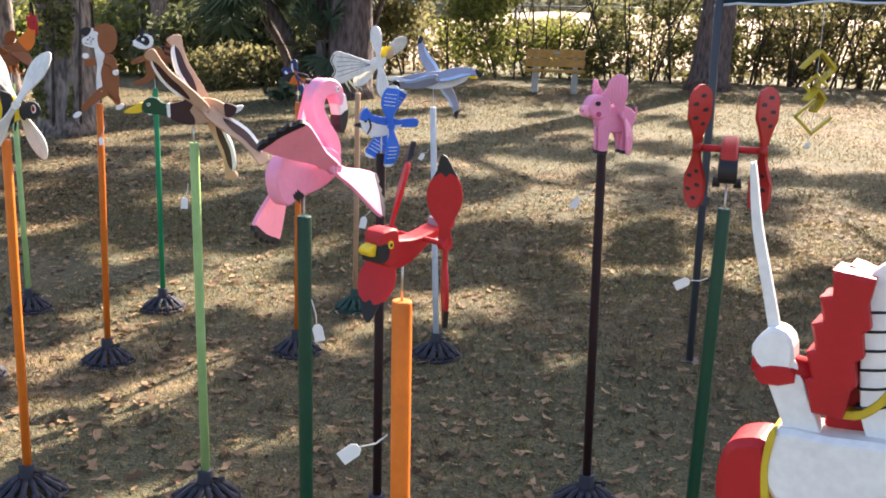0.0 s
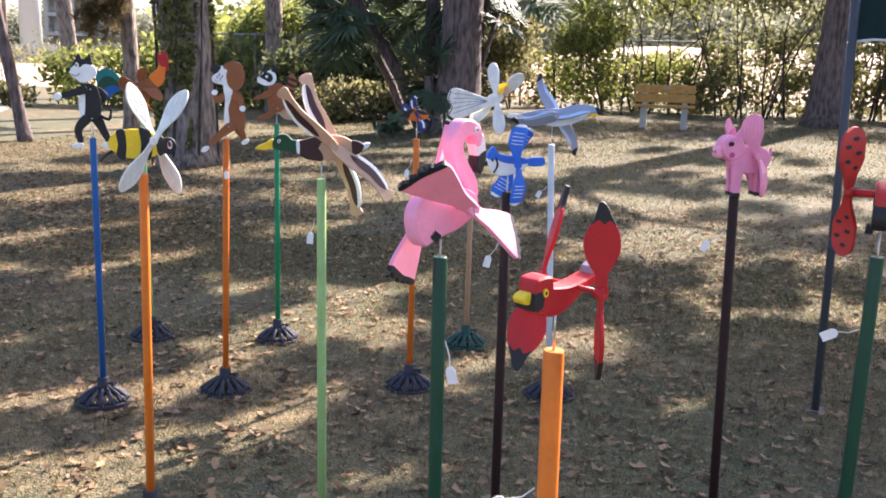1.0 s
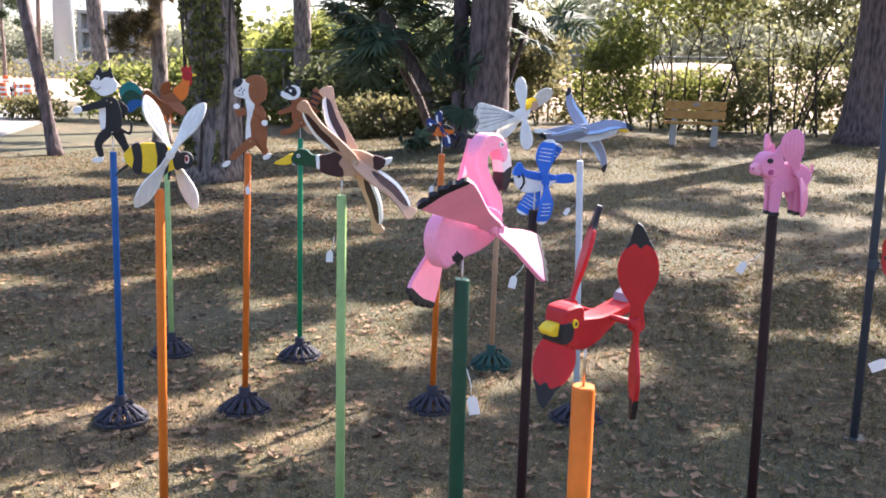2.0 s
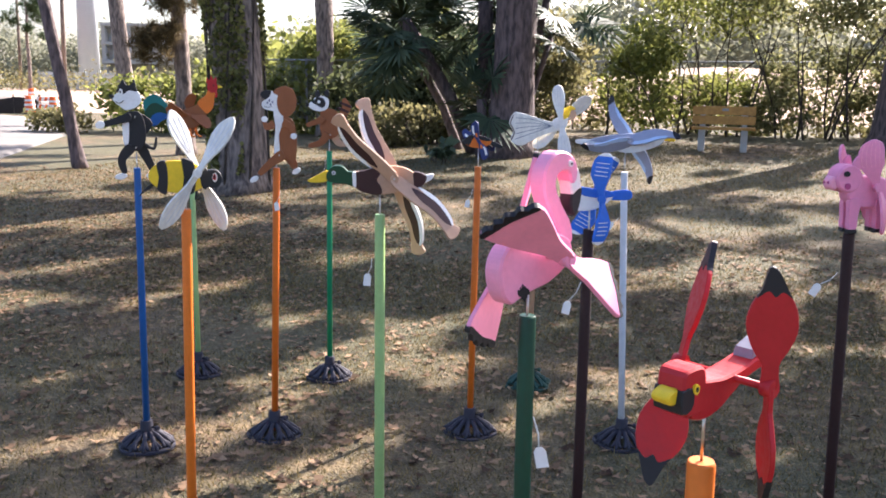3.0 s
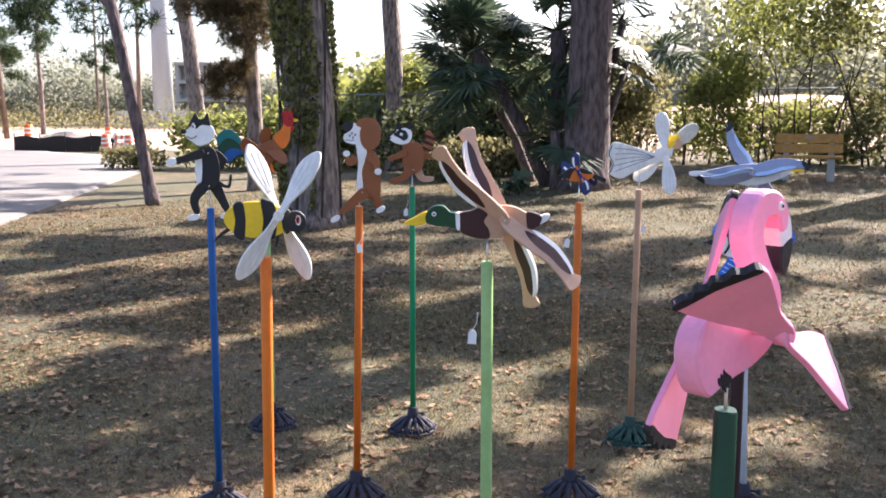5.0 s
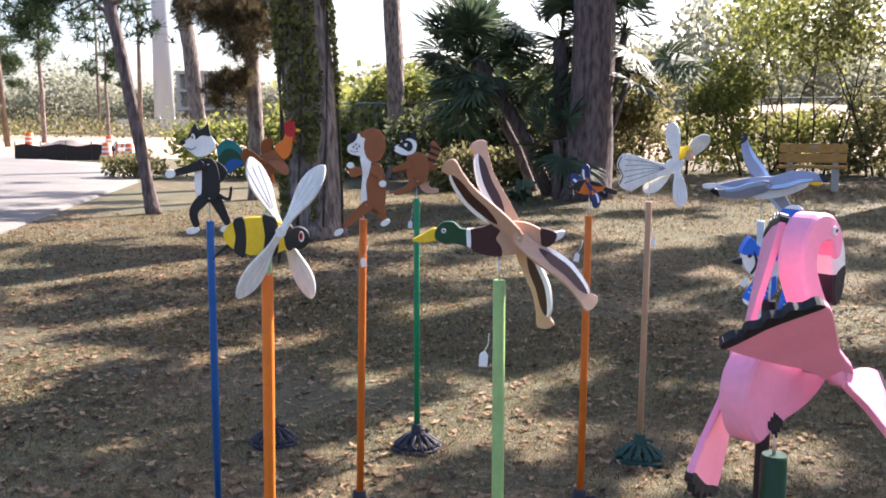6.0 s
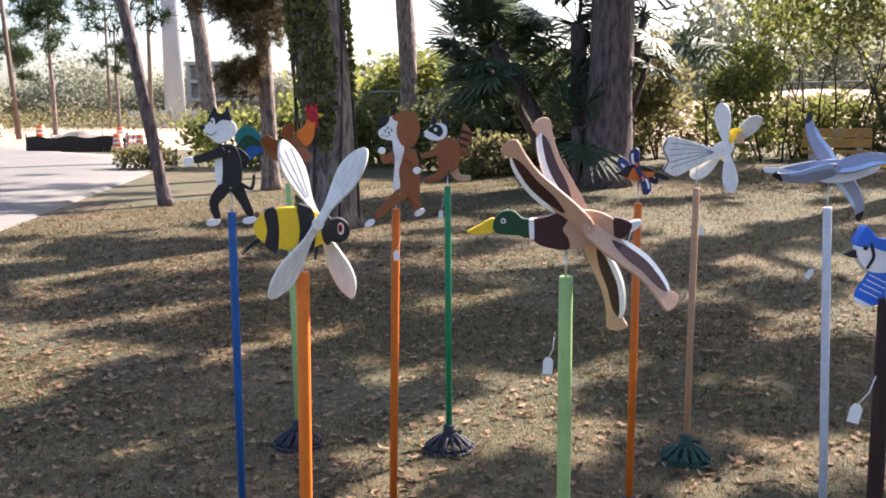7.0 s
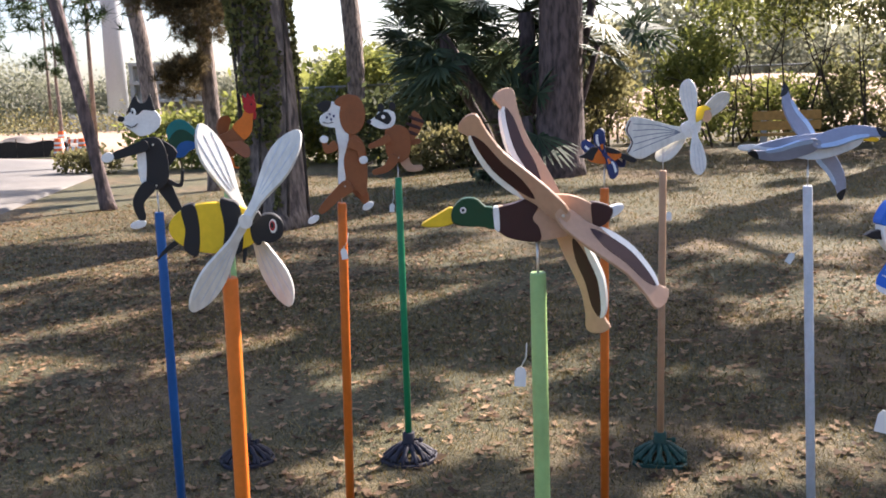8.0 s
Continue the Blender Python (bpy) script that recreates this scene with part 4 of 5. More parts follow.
board(head, "bill", [(-206, 94), (-180, 110), (-152, 124), (-146, 110), (-149, 96), (-175, 90)], 22, YELLOW, label="yellow bill")
for y in (-15, 15):
    board(head, "eye", oval(-131, 119, 5.5, 5.5), 3, WHITE, y, 3, 0)
    board(head, "pupil", oval(-131, 119, 2.8, 2.8), 4.4, BLACK, y, 3, 0)
board(duck, "tail", [(98, 124), (132, 114), (128, 92), (112, 80), (100, 78), (96, 100)], 29, BROWN_D, label="dark tail")
board(duck, "tail_tip", [(126, 112), (152, 118), (148, 104), (124, 92)], 24, WHITE)
axle(duck, 42, 106, 46)
DUCK_WING = [(0, -15), (0, 15), (40, 20), (80, 35), (120, 39), (160, 29), (182, 17), (200, 21), (207, 0), (198, -22), (170, -14), (130, -8), (80, -14), (40, -18)]
DUCK_PAINT = [("dark_band", BROWN_D, [(46, 12), (80, 25), (120, 29), (160, 20), (180, 10), (160, 3), (120, 6), (80, 3)]),
              ("white_edge", WHITE, [(58, 27), (80, 35.5), (120, 39.5), (160, 29.5), (180, 17.5), (180, 10.5), (160, 20), (120, 29), (80, 25.5)])]
rotor(duck, 42, 106, -34, (134, -42), DUCK_WING, TAN, (38, 38), DUCK_PAINT, grow=1.17)
rotor(duck, 42, 106, 34, (114, -72), DUCK_WING, TAN, (-38, -38), DUCK_PAINT, grow=1.17)

# bee, head towards +x
bee = whirligig("bee_whirligig", "bee", 34, "striped wooden bumblebee whirligig with whitewashed wings", 70)
board(bee, "body", oval(-18, 96, 84, 47, -4), 30, YELLOW)
for a, b, n in ((-78, -52, 0), (-8, 26, 0)):
    h = [47 * math.sqrt(max(0, 1 - ((x + 18) / 84) ** 2)) + 1.5 for x in (a, b)]
    board(bee, "stripe", [(a, 96 + h[0] + 2), ((a + b) / 2, 97 + max(h) + 1), (b, 96 + h[1] - 2), (b + 5, 96), (b, 96 - h[1] - 2), ((a + b) / 2, 94 - max(h) - 1), (a, 96 - h[0] + 2), (a + 5, 96)], 33, BLACK, curve=4, label="black stripe")
bh = board(bee, "head", oval(78, 90, 27, 27), 34, BLACK)
board(bee, "neck_band", oval(56, 91, 13, 32), 33, BLACK)
for y in (-18, 18):
    board(bh, "eye", oval(85, 94, 7, 13), 3, WHITE, y, 3, 0)
    board(bh, "eye_ring", oval(84, 95, 5, 9.5), 4.4, RED, y, 3, 0)
    board(bh, "pupil", oval(83.5, 96, 3, 5.5), 6, BLACK, y, 3, 0)
limb(bee, "stinger", [(-88, 75), (-112, 58), (-128, 42)], [9, 7, 3], 6, BLACK)
for k in range(2):
    limb(bee, "leg", [(10 + 22 * k, 54), (6 + 22 * k, 30)], [7, 5], 6, BLACK, -10)
axle(bee, 34, 108, 44)
BEE_WING = [(0, -9), (0, 9), (40, 12), (80, 24), (120, 34), (155, 31), (182, 16), (193, 0), (178, -15), (150, -25), (110, -27), (70, -17), (40, -10)]
VEIN = [("vein", GREYW, [(62, y0), (110, y0 + b), (164, y0 + 1.5 * b), (165, y0 + 1.5 * b - 2), (110, y0 + b - 2.2), (62, y0 - 1.5)]) for y0, b in ((8, 10), (3, 2), (-3, -6))]
rotor(bee, 36, 108, -36, (56, 236), BEE_WING, CREAM, (40, 40), VEIN)
rotor(bee, 36, 108, 36, (112, 292), BEE_WING, CREAM, (-40, -40), VEIN)

# tuxedo cat striding towards -x
cat = whirligig("cat_whirligig", "cat", 37, "black and white wooden cat whirligig in mid stride", 80)
cat.scale = (0.96,) * 3
board(cat, "torso", [(-42, 232), (-10, 246), (22, 238), (40, 190), (42, 120), (20, 80), (-18, 76), (-45, 96), (-50, 160)], 20, BLACK)
board(cat, "belly", [(-46, 225), (-28, 222), (-26, 150), (-34, 96), (-48, 104), (-54, 165)], 23, WHITE, label="white belly")
ch = board(cat, "head", [(-88, 306), (-70, 322), (-40, 345), (-5, 345), (25, 318), (28, 288), (5, 262), (-35, 250), (-62, 268), (-82, 286)], 22, WHITE)
board(ch, "forehead", [(-76, 322), (-62, 352), (-44, 382), (-32, 358), (-12, 360), (2, 384), (10, 350), (12, 330), (-20, 334), (-44, 318), (-62, 330)], 25, BLACK, curve=3, label="black forehead with pointed ears")
board(ch, "nose", oval(-92, 308, 11, 9), 26, BLACK)
for y in (-13, 13):
    board(ch, "eye", oval(-52, 330, 7, 12, 15), 3, WHITE, y, 3, 0)
    board(ch, "pupil", oval(-55, 328, 3, 6), 4.4, BLACK, y, 3, 0)
    limb(ch, "smile", [(-78, 288), (-60, 280), (-44, 290)], [3, 3, 3], 2.5, BLACK, y)
for y, pts, hand in ((-18, [(-20, 222), (-75, 205), (-122, 192)], (-142, 188)), (18, [(15, 222), (58, 190), (30, 150)], (20, 140))):
    a = limb(cat, "arm", pts, [34, 30, 24], 14, BLACK, y)
    board(a, "glove", oval(*hand, 20, 16, 20), 16, WHITE, y, 4, label="white glove")
for y, pts, foot in ((-18, [(-20, 92), (-60, 40), (-52, -12)], (-66, -34)), (18, [(20, 90), (46, 36), (66, -10)], (62, -34))):
    a = limb(cat, "leg", pts, [42, 36, 26], 14, BLACK, y)
    board(a, "foot", oval(*foot, 26, 13, 10), 16, WHITE, y, 4)
limb(cat, "tail", [(38, 100), (75, 85), (85, 130)], [16, 14, 10], 12, BLACK, 4)
axle(cat, 0, 90, 30)
axle(cat, 0, 222, 30)

# spaniel sitting up, muzzle towards -x
dog = whirligig("dog_whirligig", "dog", 30, "brown and white wooden dog whirligig with spinning legs", 66)
dog.scale = (0.92,) * 3
board(dog, "body", [(-2, 255), (50, 242), (86, 205), (95, 130), (90, 42), (72, 16), (52, 40), (12, 32), (0, 70), (-4, 160)], 22, BROWN)
board(dog, "chest", [(-8, 270), (30, 270), (34, 215), (14, 150), (17, 90), (9, 30), (-8, 28), (-8, 110), (-2, 185)], 25, WHITE, label="white chest")
dh = board(dog, "face", [(-18, 352), (-30, 324), (-60, 302), (-54, 274), (0, 262), (34, 278), (32, 324), (6, 345)], 24, WHITE)
board(dh, "crown", [(-8, 346), (6, 366), (44, 376), (80, 362), (60, 330), (20, 332)], 27, BROWN)
board(dh, "ear", oval(52, 304, 45, 68, -4), 30, BROWN, label="long russet ear")
board(dh, "nose", [(-66, 344), (-42, 357), (-20, 353), (-24, 332), (-42, 318), (-64, 326)], 29, BLACK)
for y in (-14, 14):
    for q in ((-36, 300), (-26, 310), (-22, 292), (-12, 303)):
        board(dh, "freckle", oval(*q, 3.2, 5), 2.5, NAVY, y, 2, 0)
    limb(dh, "mouth", [(-50, 284), (-34, 279), (-16, 282)], [2, 2, 2], 2.5, BLACK, y)
for y, pts, paw in ((-18, [(-10, 205), (-42, 190), (-48, 215)], (-50, 225)), (18, [(40, 215), (66, 185), (30, 200)], (22, 228))):
    a = limb(dog, "arm", pts, [34, 30, 22], 14, BROWN, y)
    board(a, "paw", oval(*paw, 15, 13), 17, WHITE, y, 4)
a = limb(dog, "arm", [(36, 210), (70, 190), (76, 160)], [34, 30, 22], 14, BROWN, -20)
board(a, "paw", oval(82, 148, 15, 14), 17, WHITE, -20, 4)
for y, pts, paw in ((-20, [(28, 62), (-22, 25), (-72, -22)], (-102, -52)), (20, [(54, 58), (76, 22), (84, -2)], (92, -18))):
    a = limb(dog, "leg", pts, [44, 38, 26], 14, BROWN, y)
    board(a, "paw", oval(*paw, 22, 12, 30), 17, WHITE, y, 4)
axle(dog, 14, 60, 30)

# raccoon running towards -x
rac = whirligig("raccoon_whirligig", "raccoon", 27, "brown wooden raccoon whirligig with a striped tail", 60)
board(rac, "body", [(-40, 215), (10, 222), (50, 200), (60, 140), (45, 85), (0, 62), (-38, 85), (-50, 150)], 22, BROWN)
rh = board(rac, "head", [(-112, 240), (-84, 262), (-66, 284), (-20, 286), (0, 262), (-8, 224), (-40, 208), (-80, 214)], 24, WHITE)
for q in ((-60, 296), (-12, 300)):
    board(rh, "ear", oval(*q, 14, 20), 26, BLACK)
board(rh, "mask", [(-88, 256), (-60, 280), (-30, 274), (-18, 245), (-36, 226), (-56, 236), (-70, 244)], 27, BLACK, label="black mask")
board(rh, "nose", oval(-112, 240, 10, 8), 27, BLACK)
for y in (-15, 15):
    board(rh, "eye", oval(-52, 258, 8, 8), 3, WHITE, y, 3, 0)
rt = limb(rac, "tail", [(40, 160), (72, 190), (92, 232), (80, 268)], [40, 46, 48, 26], 16, BROWN, 4, "bushy striped tail")
for k in range(3):
    c = (62 + 13 * k, 184 + 27 * k)
    board(rt, "stripe", [(c[0] - 30, c[1] + 10), (c[0] - 24, c[1] + 20), (c[0] + 28, c[1]), (c[0] + 24, c[1] - 12)], 19, BROWN_D, 4, 2)
for y, pts in ((-18, [(-30, 170), (-75, 150), (-112, 138)]), (18, [(20, 180), (60, 150), (95, 150)])):
    a = limb(rac, "arm", pts, [34, 28, 22], 14, BROWN, y)
for y, pts in ((-18, [(-10, 90), (-45, 45), (-100, 28)]), (18, [(24, 88), (50, 40), (98, 36)])):
    limb(rac, "leg", pts, [42, 34, 24], 14, BROWN if y < 0 else TAN, y)
axle(rac, 5, 85, 28)

# rooster, head towards +x
roo = whirligig("rooster_whirligig", "rooster", 35, "brown wooden rooster whirligig with a green tail", 80)
roo.scale = (1.12,) * 3
board(roo, "body", [(-110, 190), (-50, 175), (20, 195), (70, 230), (95, 190), (60, 120), (10, 88), (-50, 100), (-95, 140)], 22, BROWN)
board(roo, "neck", [(40, 215), (78, 250), (95, 285), (122, 280), (120, 235), (112, 190), (85, 160), (60, 180)], 25, ORANGE, label="orange hackle feathers")
rh = board(roo, "head", oval(112, 290, 26, 30), 26, RED)
board(rh, "comb", [(85, 305), (86, 335), (98, 322), (106, 345), (117, 326), (130, 338), (132, 306), (110, 312)], 14, RED, 0, 3, label="red comb")
board(rh, "beak", [(134, 300), (162, 290), (134, 282)], 14, YELLOW, 0, 2)
board(rh, "wattle", oval(126, 256, 10, 20), 16, RED)
for y in (-14, 14):
    board(rh, "eye", oval(118, 297, 4, 4), 3, BLACK, y, 3, 0)
for m, pts in ((TEAL, [(-92, 175), (-130, 235), (-175, 250), (-215, 215), (-205, 165), (-160, 195), (-120, 150)]),
               (GREEN_D, [(-96, 160), (-140, 205), (-180, 205), (-212, 160), (-190, 130), (-150, 160), (-110, 130)]),
               (BLUE, [(-90, 145), (-135, 165), (-175, 150), (-190, 105), (-160, 100), (-130, 125)])):
    board(roo, "tail_feather", pts, 16 if m is TEAL else 19 if m is GREEN_D else 21, m)
for k in range(2):
    limb(roo, "leg", [(-5 + 30 * k, 100), (5 + 30 * k, 55), (22 + 30 * k, 48)], [12, 9, 8], 8, ORANGE, -6 + 12 * k)
axle(roo, 0, 150, 34)
propeller(roo, 0, 150, -28, (-28, 152), 112, 56, BROWN, 30)
propeller(roo, 0, 150, 28, (80, -100), 108, 56, BROWN, -30)

# oriole, head towards -x
ori = whirligig("oriole_whirligig", "oriole", 18, "small orange and black wooden bird whirligig", 90)
board(ori, "body", [(-62, 120), (-30, 138), (20, 135), (55, 118), (50, 100), (10, 84), (-35, 88), (-60, 104)], 20, ORANGE)
board(ori, "hood", [(-66, 118), (-40, 140), (-18, 137), (-30, 115), (-40, 95), (-60, 102), (-84, 108)], 23, BLACK, label="black hood")
board(ori, "back", [(-22, 140), (22, 137), (55, 120), (40, 115), (5, 122)], 23, BLACK)
board(ori, "tail", [(48, 118), (105, 98), (98, 84), (50, 102)], 14, BLACK)
axle(ori, 0, 116, 32)
OP = [("white_bar", WHITE, 0.35, 0.8, 0.05, 0.28), ("orange_patch", ORANGE, 0.2, 0.4, -0.4, 0.0)]
propeller(ori, 0, 116, -26, (100, -70), 88, 42, NAVY, 35, OP)
propeller(ori, 0, 116, 26, (150, -30), 84, 42, NAVY, -35, OP)

# angel in a long dress, flying towards +x
ang = whirligig("angel_whirligig", "angel", 13, "white wooden angel whirligig with a fan-shaped dress", 90)
dress = board(ang, "dress", [(-142, 78), (-128, 120), (-150, 165), (-138, 205), (-112, 222), (-40, 205), (40, 180), (90, 170), (95, 130), (50, 118), (-30, 78), (-90, 50)], 16, CREAM)
for k in range(5):
    limb(dress, "fold", [(60, 150 + 2 * k), (-20, 120 + 16 * k), (-112, 85 + 27 * k)], [3, 3, 3], 18.5, GREY)
limb(dress, "hem", [(-138, 80), (-122, 120), (-143, 165), (-130, 204)], [5, 5, 5, 5], 18.5, BROWN_D)
board(ang, "bodice", [(70, 180), (120, 205), (150, 195), (140, 150), (95, 132)], 20, WHITE)
board(ang, "face", oval(170, 215, 22, 25), 18, TAN)
board(ang, "hair", [(110, 195), (122, 240), (165, 258), (188, 240), (165, 236), (155, 205), (130, 190)], 22, YELLOW, label="yellow hair")
axle(ang, 118, 172, 30)
ANGEL_WING = [(0, -12), (0, 12), (40, 18), (90, 36), (140, 43), (175, 31), (193, 4), (180, -22), (140, -35), (90, -29), (40, -14)]
PLUME = [("feather_line", GREYW, [(70, y0), (120, y0 * 1.5), (172, y0 * 1.4), (172, y0 * 1.4 - 2), (120, y0 * 1.5 - 2), (70, y0 - 2)]) for y0 in (16, 5, -8)]
rotor(ang, 118, 172, -26, (97, -83), ANGEL_WING, WHITE, (35, 35), PLUME)
rotor(ang, 118, 172, 26, (42, 222), ANGEL_WING, CREAM, (-30, -30), PLUME)

# gull, head towards +x
gul = whirligig("gull_whirligig", "gull", 10, "grey and white wooden seagull whirligig with yellow beak", 90)
board(gul, "body", [(-170, 128), (-90, 150), (0, 162), (70, 164), (112, 178), (150, 170), (162, 146), (140, 120), (70, 92), (0, 84), (-80, 104)], 24, GREYW)
board(gul, "back", [(-150, 136), (-60, 158), (20, 166), (80, 168), (40, 140), (-40, 128), (-110, 126)], 27, SLATE, label="slate-grey back")
board(gul, "beak", [(158, 160), (205, 146), (198, 136), (158, 142)], 12, YELLOW)
board(gul, "tail", [(-212, 134), (-160, 136), (-150, 120), (-205, 118)], 12, WHITE)
for y in (-13, 13):
    board(gul, "eye", oval(140, 160, 4, 4), 3, BLACK, y, 3, 0)
axle(gul, 20, 136, 42)
GULL_WING = [(0, -20), (0, 22), (50, 36), (100, 37), (150, 24), (190, -2), (208, -26), (196, -31), (160, -20), (110, -17), (60, -25)]
GULL_PAINT = [("pale_edge", SKYBLUE, [(14, -21), (60, -25.5), (110, -17.5), (150, -19), (150, -9), (110, -3), (60, -9), (14, -8)]),
              ("black_tip", BLACK, [(180, 8), (190, -1), (209, -26), (196, -31.5), (184, -27), (178, -8)])]
rotor(gul, 20, 136, -32, (12, 192), GULL_WING, SLATE, (34, 34), GULL_PAINT)
rotor(gul, 20, 136, 32, (122, -58), GULL_WING, SLATE, (-34, -34), GULL_PAINT)

# blue jay, beak towards -x
jay = whirligig("blue_jay_whirligig", "jay", 26, "small wooden blue jay whirligig with barred wings", 60)
board(jay, "body", [(-62, 100), (-52, 118), (-30, 112), (0, 106), (40, 100), (60, 88), (30, 62), (-10, 50), (-42, 54), (-60, 76)], 24, WHITE)
board(jay, "back", [(-66, 102), (-48, 135), (-30, 116), (0, 109), (45, 103), (64, 90), (30, 84), (-10, 88), (-36, 96)], 27, BLUE_B, label="bright blue back and crest")
board(jay, "tail", [(50, 98), (104, 104), (106, 80), (52, 80)], 16, BLUE_B)
limb(jay, "collar", [(-40, 104), (-34, 80), (-44, 60)], [5, 6, 5], 27.5, BLACK)
board(jay, "beak", [(-60, 92), (-86, 84), (-60, 76)], 14, BLACK, 0, 2)
for y in (-14, 14):
    board(jay, "eye", oval(-50, 96, 4, 4), 3, BLACK, y, 3, 0)
axle(jay, 22, 84, 44)
JP = [("white_bar", WHITE, 0.5 + 0.09 * k, 0.515 + 0.09 * k, -0.4, 0.3) for k in range(4)] + [("white_tip", WHITE, 0.93, 1.0, -0.5, 0.5)]
propeller(jay, 22, 84, -38, (86, -94), 120, 52, BLUE_B, 36, JP)
propeller(jay, 22, 84, 38, (62, 242), 115, 52, BLUE_B, -36, JP)

# winged pig, snout towards -x
pig = whirligig("pig_whirligig", "pig", 36, "pink wooden winged pig whirligig", 80)
pig.scale = (0.9,) * 3
board(pig, "body", oval(42, 122, 76, 48, 3), 46, PINK_PIG, bevel=5)
ph = board(pig, "head", oval(-32, 162, 44, 42), 54, PINK_PIG, bevel=6)
board(ph, "snout", oval(-76, 148, 16, 20), 36, PINK_P, bevel=5, label="paler pink snout")
for y in (-9, 9):
    part("nostril", tube_bm([(-0.0905, y / 1000, 0.15), (-0.094, y / 1000, 0.15)], [0.005, 0.004], 8), MAGENTA, ph)
    board(ph, "ear", [(-30, 196), (-8, 228), (4, 196), (-12, 186)], 8, PINK_PIG, y * 2.4, 3)
for y in (-28.5, 28.5):
    board(ph, "eye", oval(-46, 176, 10, 8), 4, BLACK, y, 3, 0)
    board(ph, "cheek", oval(-40, 140, 9, 9), 3, MAGENTA, y, 3, 0)
for x, y in ((-8, -18), (-2, 18), (82, -18), (88, 18)):
    lg = limb(pig, "leg", [(x, 100), (x - 2, 50), (x - 3, 16)], [36, 30, 26], 18, PINK_PIG, y)
    board(lg, "hoof", [(x - 16, 14), (x + 12, 14), (x + 13, 2), (x - 17, 2)], 20, BLACK, y, 0)
limb(pig, "tail", [(112, 130), (130, 142), (128, 160)], [8, 7, 5], 8, PINK_PIG)
axle(pig, 50, 138, 50)
FP = [("feather_line", PINK_P, 0.45, 0.97, -0.34 + 0.17 * k, -0.31 + 0.17 * k) for k in range(5)]
propeller(pig, 50, 138, -42, (-78, 102), 140, 70, PINK_PIG, 40, FP)
propeller(pig, 50, 138, 42, (122, -58), 135, 68, PINK_PIG, -40, FP)

# flamingo, head towards +x
fla = whirligig("flamingo_whirligig", "flamingo", 66, "pink wooden flamingo whirligig with black-edged wings", 68)
fla.scale = (0.9,) * 3
board(fla, "body", [(-100, 100), (-84, 134), (-46, 152), (10, 154), (72, 148), (104, 120), (86, 84), (40, 60), (-10, 50), (-44, 40), (-70, 34), (-92, 58)], 40, PINK, bevel=4)
board(fla, "neck", [(70, 140), (104, 128), (100, 165), (70, 205), (52, 240), (62, 262), (86, 262), (98, 240), (112, 246), (112, 276), (86, 298), (48, 300), (20, 272), (16, 232), (36, 192), (58, 162)], 36, PINK, bevel=4)
fb = board(fla, "bill_base", [(96, 250), (116, 268), (128, 248), (128, 222), (106, 214), (98, 232)], 30, WHITE, bevel=3, label="white base of the bill")
board(fb, "bill_tip", [(104, 222), (131, 232), (128, 198), (116, 178), (104, 184), (100, 204)], 31, BLACK, bevel=3, label="black hooked bill tip")
for y in (-19, 19):
    board(fla, "eye", oval(88, 278, 6, 6), 4, WHITE, y, 3, 0)
    board(fla, "pupil", oval(89, 278, 2.6, 2.6), 5.4, BLACK, y, 3, 0)
for y in (-20.8, 20.8):
    for k in range(5):
        limb(fla, "feather_mark", [(-52 + 6 * k, 66 - 4 * abs(k - 2)), (-49 + 6 * k, 52), (-46 + 6 * k, 36 + 5 * abs(k - 2))], [2, 7, 2], 2.2, BLACK, y)
axle(fla, 28, 112, 78, PINK, 7)
FAN = [(0, -14), (0, 14), (40, 20), (90, 42), (140, 60), (165, 62), (170, 46), (164, 37), (175, 27), (168, 15), (179, 3), (170, -9), (177, -21), (167, -31), (168, -44), (148, -50), (105, -38), (55, -22)]
FAN_EDGE = [("black_edge", BLACK, [(156, 62.5), (166, 62.5), (171, 46), (165.5, 37), (176, 27), (169.5, 15), (180, 3), (171.5, -9), (178, -21), (168.5, -31), (169, -44.5), (157, -48), (159, -20), (161, 10), (157, 40)])]
rotor(fla, 28, 112, -66, (150, -30), FAN, PINK, (56, 34), FAN_EDGE, 9, PINK, 15, grow=1.08)
rotor(fla, 24, 112, 66, (-119, 68), FAN, PINK, (15, -38), FAN_EDGE, 9, PINK, 15, grow=1.08)

# cardinal, beak towards -x
car = whirligig("cardinal_whirligig", "cardinal", 60, "red wooden cardinal whirligig with black-tipped wings", 60)
car.scale = (0.68,) * 3
car.location.z += 0.028
board(car, "body", [(-82, 84), (-66, 96), (-40, 98), (20, 94), (90, 108), (128, 122), (130, 100), (70, 82), (34, 62), (6, 46), (-30, 38), (-66, 48)], 46, RED, bevel=3)
cb = board(car, "head", [(-86, 112), (-70, 122), (-44, 122), (-34, 108), (-34, 64), (-50, 50), (-84, 56)], 50, RED, 0, 3, bevel=4)
board(cb, "mask", [(-90, 92), (-66, 94), (-62, 76), (-68, 60), (-90, 58)], 53, BLACK, 0, 2, label="black face mask")
board(cb, "beak", [(-88, 94), (-106, 90), (-112, 82), (-104, 72), (-88, 72)], 32, YELLOW, 0, 3, 3, label="yellow beak")
for y in (-27, 27):
    board(cb, "eye", oval(-62, 92, 6.5, 8), 4, YELLOW, y, 3, 0)
    board(cb, "pupil", oval(-62, 92, 3, 4), 5.6, BLACK, y, 3, 0)
board(car, "tail", [(92, 122), (140, 136), (146, 112), (95, 98)], 34, GREY, 0, 2, label="slate tail")
axle(car, 40, 88, 84, RED, 6)
